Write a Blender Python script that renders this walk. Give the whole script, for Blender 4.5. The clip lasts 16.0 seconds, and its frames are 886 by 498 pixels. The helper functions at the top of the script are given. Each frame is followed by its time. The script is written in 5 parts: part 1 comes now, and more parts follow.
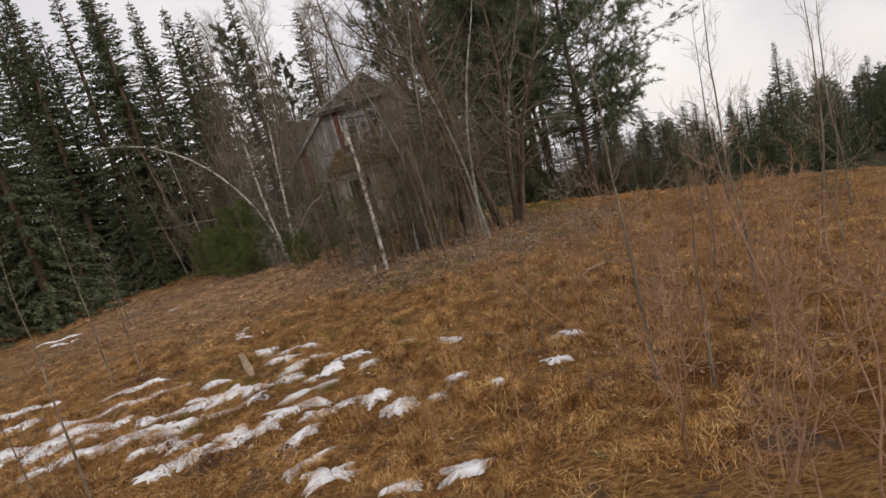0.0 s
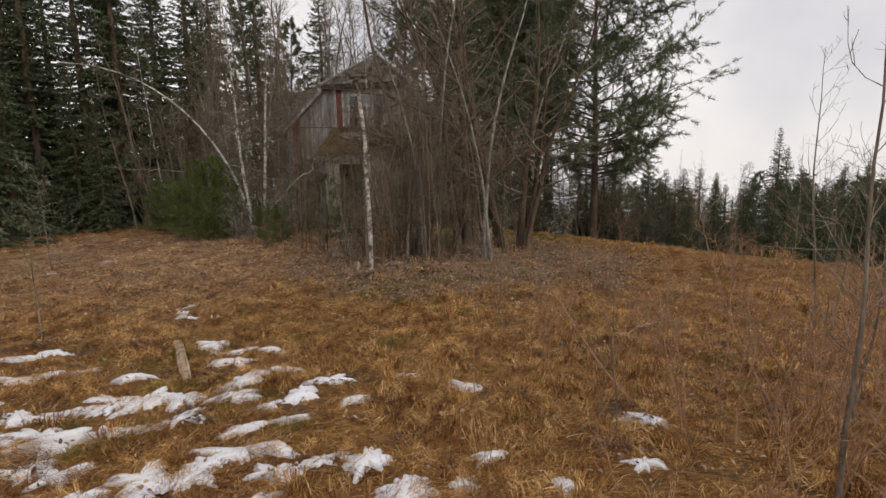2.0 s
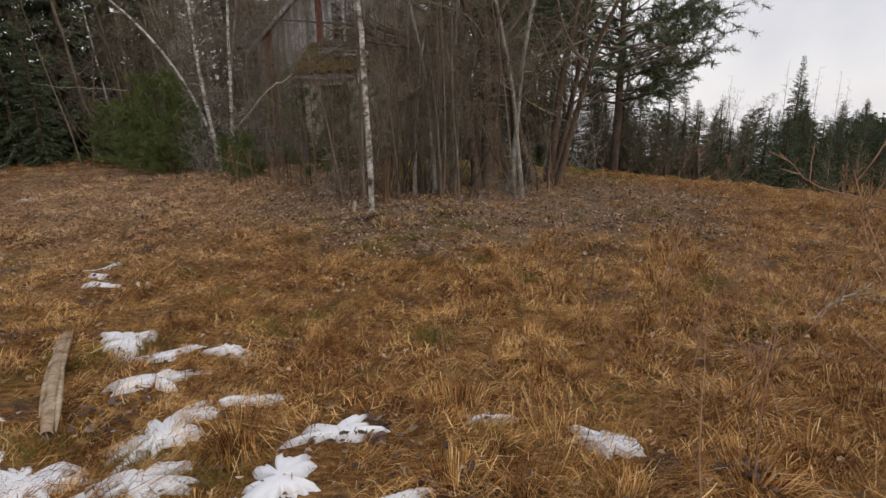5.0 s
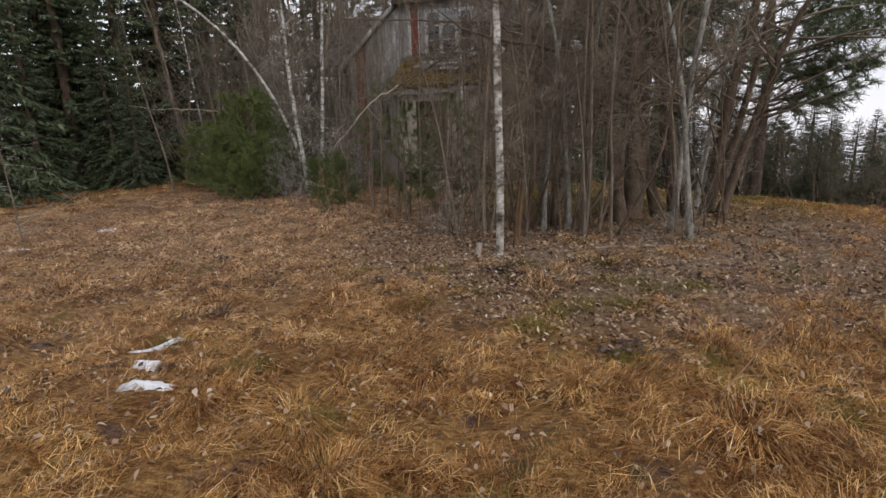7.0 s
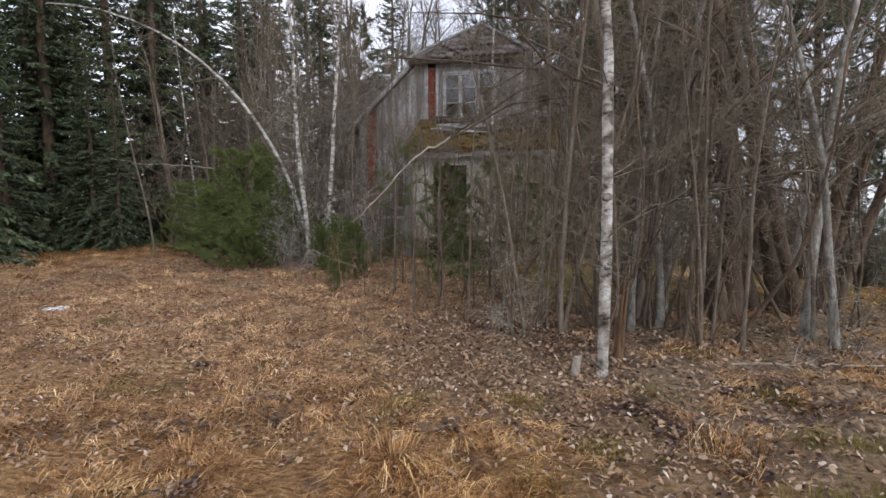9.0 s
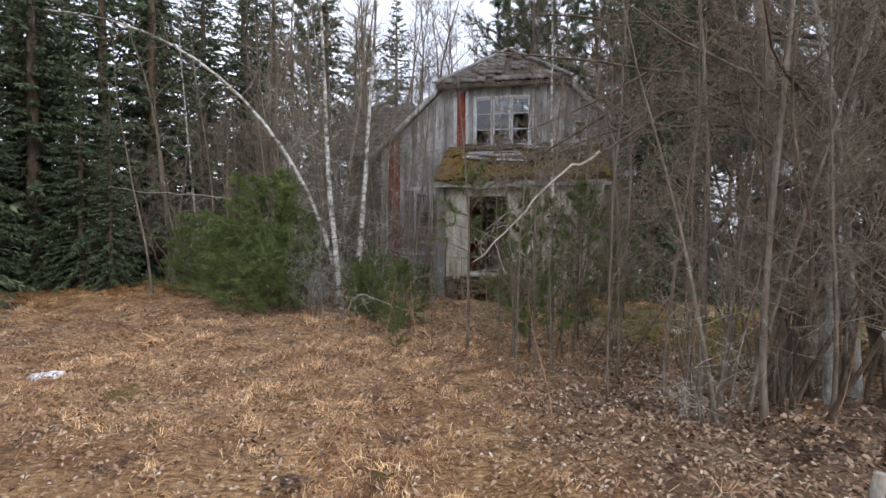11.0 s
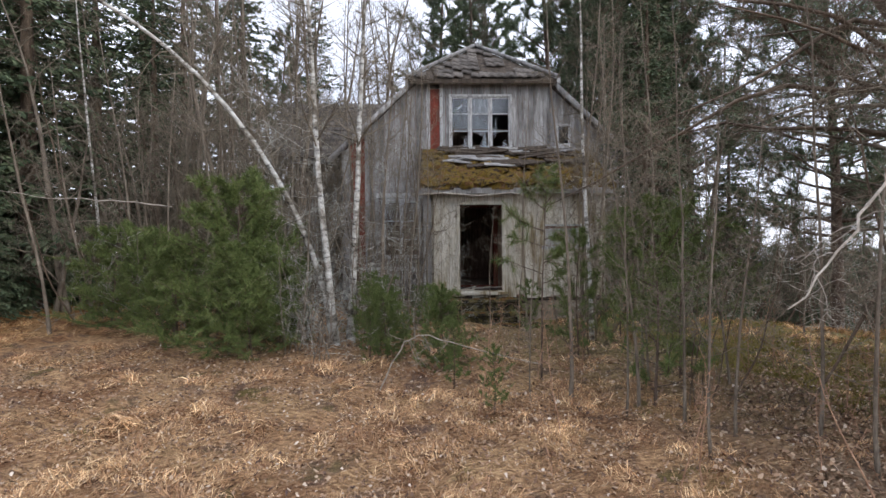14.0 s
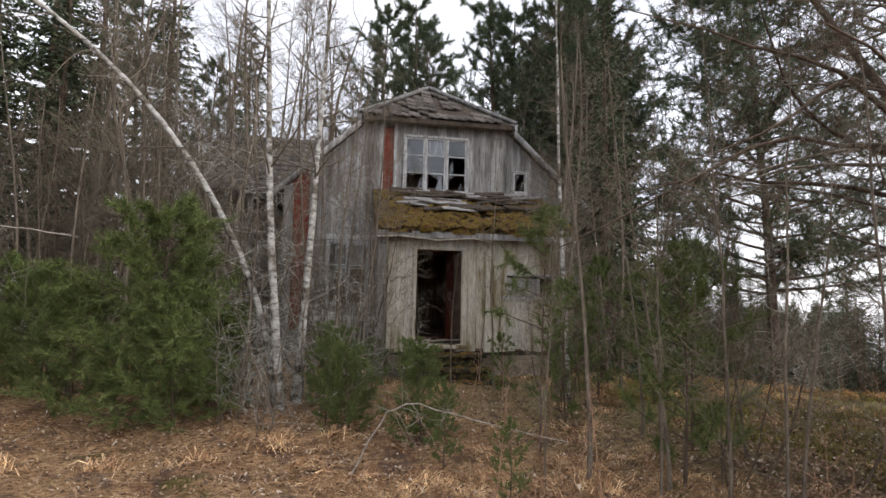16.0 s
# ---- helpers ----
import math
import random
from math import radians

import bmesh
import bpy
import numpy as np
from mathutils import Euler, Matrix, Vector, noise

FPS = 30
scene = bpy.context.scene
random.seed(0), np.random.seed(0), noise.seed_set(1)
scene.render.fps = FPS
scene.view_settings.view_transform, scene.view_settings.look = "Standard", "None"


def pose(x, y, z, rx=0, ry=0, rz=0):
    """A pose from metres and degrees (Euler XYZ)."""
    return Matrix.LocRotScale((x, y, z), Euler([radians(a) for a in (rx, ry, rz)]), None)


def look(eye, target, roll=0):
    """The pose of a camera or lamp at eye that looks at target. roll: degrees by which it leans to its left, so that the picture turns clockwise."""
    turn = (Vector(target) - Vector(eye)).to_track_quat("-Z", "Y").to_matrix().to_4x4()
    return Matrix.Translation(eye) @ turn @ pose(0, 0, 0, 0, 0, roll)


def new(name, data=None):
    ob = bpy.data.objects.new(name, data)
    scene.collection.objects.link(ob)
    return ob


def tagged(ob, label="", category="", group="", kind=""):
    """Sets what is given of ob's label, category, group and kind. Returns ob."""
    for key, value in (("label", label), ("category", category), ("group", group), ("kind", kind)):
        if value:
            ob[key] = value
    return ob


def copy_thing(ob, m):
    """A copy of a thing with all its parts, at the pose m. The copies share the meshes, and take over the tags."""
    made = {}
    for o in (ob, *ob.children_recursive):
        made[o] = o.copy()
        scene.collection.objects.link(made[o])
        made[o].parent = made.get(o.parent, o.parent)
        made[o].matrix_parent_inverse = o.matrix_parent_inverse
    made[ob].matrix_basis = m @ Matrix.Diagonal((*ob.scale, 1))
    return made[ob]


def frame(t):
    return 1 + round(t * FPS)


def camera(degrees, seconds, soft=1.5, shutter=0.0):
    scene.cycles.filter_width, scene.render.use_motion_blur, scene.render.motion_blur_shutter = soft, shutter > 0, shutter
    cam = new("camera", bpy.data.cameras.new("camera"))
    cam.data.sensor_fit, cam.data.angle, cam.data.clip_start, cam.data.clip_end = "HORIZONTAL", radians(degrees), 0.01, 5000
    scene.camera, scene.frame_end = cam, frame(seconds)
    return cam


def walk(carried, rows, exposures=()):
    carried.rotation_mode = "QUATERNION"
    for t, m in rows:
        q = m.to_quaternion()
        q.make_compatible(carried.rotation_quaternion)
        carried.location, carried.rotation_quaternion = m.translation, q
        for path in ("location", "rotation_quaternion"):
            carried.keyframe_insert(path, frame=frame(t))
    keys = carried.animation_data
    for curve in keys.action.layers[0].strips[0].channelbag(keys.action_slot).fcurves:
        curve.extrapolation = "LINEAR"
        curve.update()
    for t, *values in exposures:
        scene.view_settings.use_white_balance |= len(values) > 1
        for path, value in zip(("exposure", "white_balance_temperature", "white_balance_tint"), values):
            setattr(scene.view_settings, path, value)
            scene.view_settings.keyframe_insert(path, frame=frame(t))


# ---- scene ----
cam = camera(81.6, 16.0)
PATH = [
    (0, (0.386, -0.623, 2.1), (0.353, 1.353, 1.789), -14.5),
    (0.5, (0.264, -0.174, 2.037), (0.33, 1.81, 1.788), -5.2),
    (1, (0.133, 0.328, 1.995), (0.293, 2.306, 1.746), -3.4),
    (1.5, (-0.084, 0.63, 1.944), (0.031, 2.606, 1.662), -2.2),
    (2, (-0.368, 1.006, 1.958), (-0.251, 2.982, 1.671), -1.4),
    (2.5, (-0.507, 1.52, 1.934), (-0.342, 3.486, 1.605), -2.1),
    (3, (-0.597, 1.899, 1.909), (-0.344, 3.848, 1.542), -2.5),
    (3.2, (-0.626, 2.053, 1.897), (-0.361, 4.003, 1.539), -2.9),
    (5.3, (-0.967, 3.781, 1.5), (-0.825, 5.703, 0.964), 0.2),
    (5.5, (-1.031, 3.952, 1.506), (-0.901, 5.873, 0.964), 1.6),
    (6, (-1.167, 4.49, 1.486), (-1.122, 6.428, 0.995), -0.6),
    (6.5, (-1.386, 4.947, 1.498), (-1.42, 6.893, 1.037), -1.9),
    (7, (-1.599, 5.512, 1.493), (-1.702, 7.461, 1.054), -1.8),
    (7.5, (-1.741, 6.086, 1.472), (-1.845, 8.036, 1.042), -1.2),
    (8, (-1.948, 6.484, 1.488), (-2.035, 8.445, 1.106), -0.5),
    (8.5, (-2.21, 6.866, 1.517), (-2.278, 8.852, 1.29), 0.4),
    (9, (-2.45, 7.304, 1.482), (-2.505, 9.295, 1.297), 0.1),
    (9.5, (-2.761, 7.738, 1.474), (-2.779, 9.731, 1.306), 1.0),
    (10, (-3.157, 8.09, 1.491), (-3.177, 10.088, 1.422), 1.0),
    (10.2, (-3.268, 8.196, 1.478), (-3.289, 10.195, 1.429), 1.0),
    (12.3, (-4.817, 9.591, 1.494), (-4.625, 11.58, 1.415), -1.9),
    (12.5, (-4.963, 9.712, 1.512), (-4.724, 11.695, 1.428), -1.8),
    (13, (-5.396, 10.012, 1.553), (-5.11, 11.99, 1.479), -1.7),
    (13.5, (-5.679, 10.291, 1.584), (-5.336, 12.261, 1.516), -1.4),
    (14, (-5.841, 10.523, 1.625), (-5.41, 12.476, 1.601), -0.4),
    (14.5, (-5.939, 10.756, 1.638), (-5.357, 12.666, 1.74), 1.0),
    (15, (-6.113, 10.985, 1.673), (-5.331, 12.81, 1.912), 0.5),
    (15.5, (-6.176, 11.219, 1.624), (-5.399, 13.047, 1.857), 1.0),
    (16, (-6.287, 11.584, 1.608), (-5.568, 13.443, 1.775), 1.2),
]
walk(cam, [(t, look(eye, target, lean)) for t, eye, target, lean in PATH],
     [(0, 0.10, 7050, 11), (3.2, 0.07, 7050, 11), (5.5, 0.10, 6700, 10), (7, 0.32, 6450, 10), (9, 0.68, 6100, 10), (12.5, 1.0, 5950, 9), (14.5, 1.0, 6000, 9), (16, 0.78, 6400, 9)])

# ---- sky, sun ----
world = bpy.data.worlds.new("overcast_sky")
scene.world = world
world.use_nodes = True
wn, wl = world.node_tree.nodes, world.node_tree.links
sky = wn.new("ShaderNodeTexSky")
sky.sky_type, sky.sun_disc = "NISHITA", False
sky.sun_elevation, sky.sun_rotation = radians(24), radians(120)
sky_dim = wn.new("ShaderNodeVectorMath")
sky_dim.operation = "SCALE"
sky_dim.inputs[3].default_value = 0.10
wl.new(sky.outputs[0], sky_dim.inputs[0])
wco, wcl, wrm, wmx = (wn.new(k) for k in ("ShaderNodeTexCoord", "ShaderNodeTexNoise", "ShaderNodeValToRGB", "ShaderNodeMix"))
wcl.inputs["Scale"].default_value, wcl.inputs["Detail"].default_value = 2.6, 7
wl.new(wco.outputs["Generated"], wcl.inputs["Vector"])
wl.new(wcl.outputs["Fac"], wrm.inputs[0])
wrm.color_ramp.elements[0].position, wrm.color_ramp.elements[0].color = 0.34, (0.66, 0.67, 0.76, 1)
wrm.color_ramp.elements[1].position, wrm.color_ramp.elements[1].color = 0.66, (0.97, 0.96, 1.0, 1)
wmx.data_type = "RGBA"
wmx.inputs["Factor"].default_value = 0.86
wl.new(sky_dim.outputs[0], wmx.inputs["A"])
wl.new(wrm.outputs[0], wmx.inputs["B"])
wl.new(wmx.outputs["Result"], wn["Background"].inputs[0])
wn["Background"].inputs[1].default_value = 1.0
sun_data = bpy.data.lights.new("sun", "SUN")
sun_data.energy, sun_data.angle, sun_data.color = 0.7, radians(30), (1.0, 0.95, 0.88)
sun = new("sun", sun_data)
sun.matrix_world = look((30, -40, 30), (0, 0, 0))


# ---- materials ----
def material(name, rough=0.85, spec=0.25):
    m = bpy.data.materials.new(name)
    m.use_nodes = True
    p = m.node_tree.nodes["Principled BSDF"]
    p.inputs["Roughness"].default_value = rough
    p.inputs["Specular IOR Level"].default_value = spec
    return m, m.node_tree.nodes, m.node_tree.links, p


def noise_node(n, l, scale, detail=5, stretch=(1, 1, 1), rough=0.6):
    co, mp, nz = n.new("ShaderNodeTexCoord"), n.new("ShaderNodeMapping"), n.new("ShaderNodeTexNoise")
    mp.inputs["Scale"].default_value = stretch
    nz.inputs["Scale"].default_value, nz.inputs["Detail"].default_value, nz.inputs["Roughness"].default_value = scale, detail, rough
    l.new(co.outputs["Object"], mp.inputs["Vector"])
    l.new(mp.outputs["Vector"], nz.inputs["Vector"])
    return nz.outputs["Fac"]


def ramp(n, l, fac, stops):
    r = n.new("ShaderNodeValToRGB")
    e = r.color_ramp.elements
    while len(e) < len(stops):
        e.new(0.5)
    for k, (at, c) in zip(e, stops):
        k.position, k.color = at, (*c, 1)
    l.new(fac, r.inputs[0])
    return r.outputs[0]


def mixed(n, l, fac, a, b, mode="MIX"):
    x = n.new("ShaderNodeMix")
    x.data_type, x.blend_type = "RGBA", mode
    for key, v in (("Factor", fac), ("A", a), ("B", b)):
        if isinstance(v, (int, float)):
            x.inputs[key].default_value = v
        elif isinstance(v, tuple):
            x.inputs[key].default_value = (*v, 1)
        else:
            l.new(v, x.inputs[key])
    return x.outputs["Result"]


def bumped(n, l, p, fac, strength, distance=0.01):
    b = n.new("ShaderNodeBump")
    b.inputs["Strength"].default_value, b.inputs["Distance"].default_value = strength, distance
    l.new(fac, b.inputs["Height"])
    l.new(b.outputs[0], p.inputs["Normal"])


def plain_noise(name, stops, scale, stretch=(1, 1, 1), rough=0.85, bump=0.4, fine=60.0, vary=0.0, spec=0.2, dist=0.01):
    """A surface of two noises, coarse for the colour and fine for grain and relief; vary: from object to object."""
    m, n, l, p = material(name, rough, spec=spec)
    a = noise_node(n, l, scale, 6, stretch)
    b = noise_node(n, l, fine, 4, stretch)
    col = ramp(n, l, a, stops)
    grain = ramp(n, l, b, [(0.3, (0.65, 0.65, 0.65)), (0.7, (1.25, 1.25, 1.25))])
    col = mixed(n, l, 1.0, col, grain, "MULTIPLY")
    if vary:
        info = n.new("ShaderNodeObjectInfo")
        tone = ramp(n, l, info.outputs["Random"], [(0, (1 - vary,) * 3), (1, (1 + vary,) * 3)])
        col = mixed(n, l, 1.0, col, tone, "MULTIPLY")
    l.new(col, p.inputs["Base Color"])
    bumped(n, l, p, b, bump, dist)
    return m


def near_place(n, l, x, y, inner, outer, rough):
    """1 within inner metres of a place, 0 past outer, with an uneven border."""
    geo, dist, edge, far = n.new("ShaderNodeNewGeometry"), n.new("ShaderNodeVectorMath"), n.new("ShaderNodeMath"), n.new("ShaderNodeMapRange")
    dist.operation, edge.operation = "DISTANCE", "MULTIPLY_ADD"
    dist.inputs[1].default_value = (x, y, 0)
    edge.inputs[1].default_value = rough
    l.new(geo.outputs["Position"], dist.inputs[0])
    l.new(noise_node(n, l, 0.8, 4), edge.inputs[0])
    l.new(dist.outputs["Value"], edge.inputs[2])
    far.inputs["From Min"].default_value, far.inputs["From Max"].default_value = outer + rough * 0.5, inner + rough * 0.5
    l.new(edge.outputs[0], far.inputs["Value"])
    return far.outputs[0]


def island(name, stops, rough=0.8, spec=0.15, patch=None, dry=False):
    """Colour by each loose piece, with a slow change from place to place."""
    m, n, l, p = material(name, rough, spec=spec)
    g = n.new("ShaderNodeNewGeometry")
    col = ramp(n, l, g.outputs["Random Per Island"], stops)
    if patch:
        f = noise_node(n, l, patch[0], 3)
        t = ramp(n, l, f, [(0.35, patch[1]), (0.65, patch[2])])
        col = mixed(n, l, 1.0, col, t, "MULTIPLY")
        if len(patch) > 3:
            f = noise_node(n, l, patch[3], 3)
            t = ramp(n, l, f, [(0.36, patch[4]), (0.5, (0.92, 0.90, 0.86)), (0.64, patch[5])])
            col = mixed(n, l, 1.0, col, t, "MULTIPLY")
    if dry:
        hsv = n.new("ShaderNodeHueSaturation")
        hsv.inputs["Saturation"].default_value, hsv.inputs["Value"].default_value = 0.84, 1.24
        l.new(col, hsv.inputs["Color"])
        col = mixed(n, l, near_place(n, l, -6.0, 17.5, 4.5, 10.0, 3.0), col, hsv.outputs[0])
    l.new(col, p.inputs["Base Color"])
    return m


def ground_material():
    m, n, l, p = material("matted_dead_grass_soil", 0.95, spec=0.1)
    a = noise_node(n, l, 1.1, 6)
    s1 = noise_node(n, l, 14, 5, (1.0, 2.6, 1))
    s2 = noise_node(n, l, 55, 4, (2.4, 1.0, 1))
    straw = ramp(n, l, s1, [(0.25, (0.065, 0.036, 0.018)), (0.42, (0.20, 0.115, 0.050)), (0.58, (0.37, 0.235, 0.105)), (0.8, (0.55, 0.39, 0.20))])
    tone = ramp(n, l, a, [(0.32, (0.50, 0.34, 0.24)), (0.48, (0.86, 0.74, 0.62)), (0.68, (1.05, 0.98, 0.80))])
    straw = mixed(n, l, 1.0, straw, tone, "MULTIPLY")
    fine = ramp(n, l, s2, [(0.3, (0.5, 0.5, 0.5)), (0.7, (1.3, 1.3, 1.3))])
    straw = mixed(n, l, 1.0, straw, fine, "MULTIPLY")
    pale = n.new("ShaderNodeHueSaturation")
    pale.inputs["Saturation"].default_value, pale.inputs["Value"].default_value = 0.84, 1.35
    l.new(straw, pale.inputs["Color"])
    straw = mixed(n, l, near_place(n, l, -6.0, 17.5, 4.5, 10.0, 3.0), straw, pale.outputs[0])
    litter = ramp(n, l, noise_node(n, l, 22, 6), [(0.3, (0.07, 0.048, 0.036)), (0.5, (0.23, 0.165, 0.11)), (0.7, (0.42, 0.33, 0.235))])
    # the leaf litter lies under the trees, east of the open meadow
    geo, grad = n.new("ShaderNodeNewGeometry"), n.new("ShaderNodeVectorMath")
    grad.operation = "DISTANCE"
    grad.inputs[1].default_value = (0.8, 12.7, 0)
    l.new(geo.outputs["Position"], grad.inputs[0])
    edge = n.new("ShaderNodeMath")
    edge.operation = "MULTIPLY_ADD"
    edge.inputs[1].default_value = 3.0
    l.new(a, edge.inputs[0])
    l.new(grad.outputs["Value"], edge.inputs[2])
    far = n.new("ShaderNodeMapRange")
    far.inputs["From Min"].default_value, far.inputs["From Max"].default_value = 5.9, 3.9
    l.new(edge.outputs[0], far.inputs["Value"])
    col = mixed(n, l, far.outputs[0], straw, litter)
    olive = ramp(n, l, s1, [(0.3, (0.085, 0.068, 0.028)), (0.5, (0.20, 0.165, 0.075)), (0.72, (0.36, 0.30, 0.16))])
    col = mixed(n, l, near_place(n, l, 1.4, 18.4, 3.0, 6.0, 2.0), col, mixed(n, l, 1.0, olive, fine, "MULTIPLY"))
    mush = ramp(n, l, noise_node(n, l, 2.6, 5), [(0.54, (0, 0, 0)), (0.62, (0.6, 0.6, 0.6))])
    col = mixed(n, l, mush, col, ramp(n, l, s2, [(0.35, (0.035, 0.026, 0.026)), (0.65, (0.12, 0.085, 0.075))]))
    moss = ramp(n, l, noise_node(n, l, 1.3, 4), [(0.60, (0, 0, 0)), (0.68, (0.6, 0.6, 0.6))])
    col = mixed(n, l, moss, col, ramp(n, l, s2, [(0.35, (0.07, 0.062, 0.015)), (0.65, (0.20, 0.165, 0.04))]))
    mid, wood = n.new("ShaderNodeVectorMath"), n.new("ShaderNodeMapRange")
    mid.operation = "DISTANCE"
    mid.inputs[1].default_value = (-2, 6, 0)
    l.new(geo.outputs["Position"], mid.inputs[0])
    wood.inputs["From Min"].default_value, wood.inputs["From Max"].default_value = 22, 34
    l.new(mid.outputs["Value"], wood.inputs["Value"])
    floor_col = ramp(n, l, noise_node(n, l, 3, 6), [(0.35, (0.02, 0.022, 0.012)), (0.65, (0.07, 0.06, 0.035))])
    col = mixed(n, l, wood.outputs[0], col, floor_col)
    l.new(col, p.inputs["Base Color"])
    bumped(n, l, p, s1, 0.9, 0.05)
    return m


def birch_material():
    m, n, l, p = material("birch_bark", 0.75, spec=0.25)
    marks = noise_node(n, l, 8, 6, (1.0, 1.0, 2.0), 0.8)
    big = noise_node(n, l, 2.6, 4, (1, 1, 1.3), 0.7)
    col = ramp(n, l, marks, [(0.37, (0.05, 0.045, 0.04)), (0.43, (0.30, 0.285, 0.26)), (0.52, (0.56, 0.54, 0.50)), (0.72, (0.72, 0.70, 0.66))])
    dirt = ramp(n, l, big, [(0.42, (0.26, 0.23, 0.19)), (0.50, (0.7, 0.67, 0.63)), (0.58, (1, 1, 1))])
    col = mixed(n, l, 1.0, col, dirt, "MULTIPLY")
    l.new(col, p.inputs["Base Color"])
    bumped(n, l, p, marks, 0.5, 0.01)
    return m


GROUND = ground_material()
BIRCH = birch_material()
BARK_GREY = plain_noise("grey_bark", [(0.3, (0.085, 0.066, 0.048)), (0.55, (0.21, 0.17, 0.13)), (0.75, (0.35, 0.30, 0.23))], 6, (1, 1, 0.35), fine=45, bump=0.8)
BARK_DARK = plain_noise("dark_alder_bark", [(0.3, (0.06, 0.044, 0.032)), (0.6, (0.155, 0.112, 0.078)), (0.8, (0.28, 0.215, 0.15))], 7, (1, 1, 0.3), fine=40, bump=0.9)
BARK_PALE = plain_noise("pale_lichen_bark", [(0.32, (0.10, 0.088, 0.072)), (0.5, (0.25, 0.235, 0.20)), (0.68, (0.46, 0.45, 0.41))], 9, (1, 1, 0.5), fine=40, bump=0.7)
ROTTEN = plain_noise("rust_brown_rotten_wood", [(0.3, (0.06, 0.036, 0.022)), (0.55, (0.16, 0.095, 0.055)), (0.75, (0.28, 0.18, 0.115))], 8, (1, 1, 0.25), fine=40, bump=0.8)
PINE_BARK = plain_noise("pine_bark", [(0.3, (0.06, 0.045, 0.035)), (0.6, (0.15, 0.105, 0.08)), (0.8, (0.23, 0.165, 0.12))], 8, (1, 1, 0.4), fine=40, bump=0.9)
TWIG = plain_noise("bare_twigs", [(0.3, (0.12, 0.096, 0.070)), (0.7, (0.285, 0.238, 0.178))], 5, fine=30, bump=0.2, vary=0.25)
TWIG_GREY = plain_noise("lichen_grey_twigs", [(0.3, (0.24, 0.225, 0.185)), (0.7, (0.60, 0.58, 0.51))], 7, fine=30, bump=0.2, vary=0.25)
TWIG_RED = plain_noise("reddish_brown_canes", [(0.3, (0.23, 0.13, 0.082)), (0.7, (0.49, 0.30, 0.195))], 7, fine=30, bump=0.2, vary=0.2)
DEAD_WOOD = plain_noise("bleached_dead_wood", [(0.3, (0.24, 0.20, 0.16)), (0.7, (0.52, 0.47, 0.40))], 9, (1, 1, 0.3), fine=50, bump=0.4)
OLD_LOG = plain_noise("rotten_log", [(0.3, (0.16, 0.105, 0.065)), (0.45, (0.36, 0.26, 0.17)), (0.7, (0.52, 0.42, 0.30))], 7, (1, 1, 1), fine=45, bump=0.8)
SPRUCE = island("spruce_needles", [(0, (0.040, 0.058, 0.032)), (0.5, (0.085, 0.110, 0.060)), (1, (0.150, 0.175, 0.095))], 0.65)
PINE = island("pine_needles", [(0, (0.050, 0.072, 0.042)), (0.6, (0.115, 0.145, 0.080)), (1, (0.19, 0.22, 0.125))], 0.6)
PINE_YOUNG = island("young_pine_needles", [(0, (0.045, 0.07, 0.018)), (0.5, (0.115, 0.15, 0.042)), (1, (0.21, 0.235, 0.085))], 0.55)
GRASS = island("dead_grass", [(0, (0.10, 0.048, 0.019)), (0.3, (0.33, 0.176, 0.064)), (0.65, (0.53, 0.335, 0.148)), (1, (0.80, 0.655, 0.43))], 0.7, patch=(1.9, (0.62, 0.47, 0.35), (1.22, 1.12, 0.90), 7.0, (0.46, 0.34, 0.27), (1.34, 1.30, 1.20)), dry=True)
LEAF = island("fallen_leaves", [(0, (0.07, 0.042, 0.036)), (0.25, (0.20, 0.115, 0.065)), (0.65, (0.36, 0.235, 0.145)), (0.93, (0.45, 0.335, 0.23)), (1, (0.64, 0.54, 0.44))], 0.6, spec=0.3)


def snow_material():
    m, n, l, p = material("old_wet_snow", 0.55, spec=0.35)
    a = noise_node(n, l, 6, 5)
    b = noise_node(n, l, 38, 4)
    col = ramp(n, l, a, [(0.3, (0.66, 0.68, 0.72)), (0.6, (0.86, 0.87, 0.90))])
    col = mixed(n, l, 1.0, col, ramp(n, l, b, [(0.28, (0.72, 0.66, 0.58)), (0.36, (1, 1, 1))]), "MULTIPLY")
    l.new(col, p.inputs["Base Color"])
    bumped(n, l, p, b, 0.25, 0.01)
    return m


SNOW = snow_material()
HILL = island("wooded_hill", [(0, (0.030, 0.042, 0.026)), (1, (0.07, 0.082, 0.05))], 0.95)
LEAF_DARK = island("damp_dark_leaves", [(0, (0.032, 0.019, 0.015)), (0.5, (0.080, 0.048, 0.038)), (0.85, (0.15, 0.098, 0.075)), (1, (0.27, 0.195, 0.14))], rough=0.5, spec=0.3)
GRASS_LIVE = island("olive_live_grass", [(0, (0.12, 0.105, 0.018)), (0.5, (0.20, 0.17, 0.035)), (0.8, (0.26, 0.22, 0.07)), (1, (0.34, 0.27, 0.11))], rough=0.8, patch=(1.5, (0.75, 0.75, 0.7), (1.1, 1.05, 1.0)))


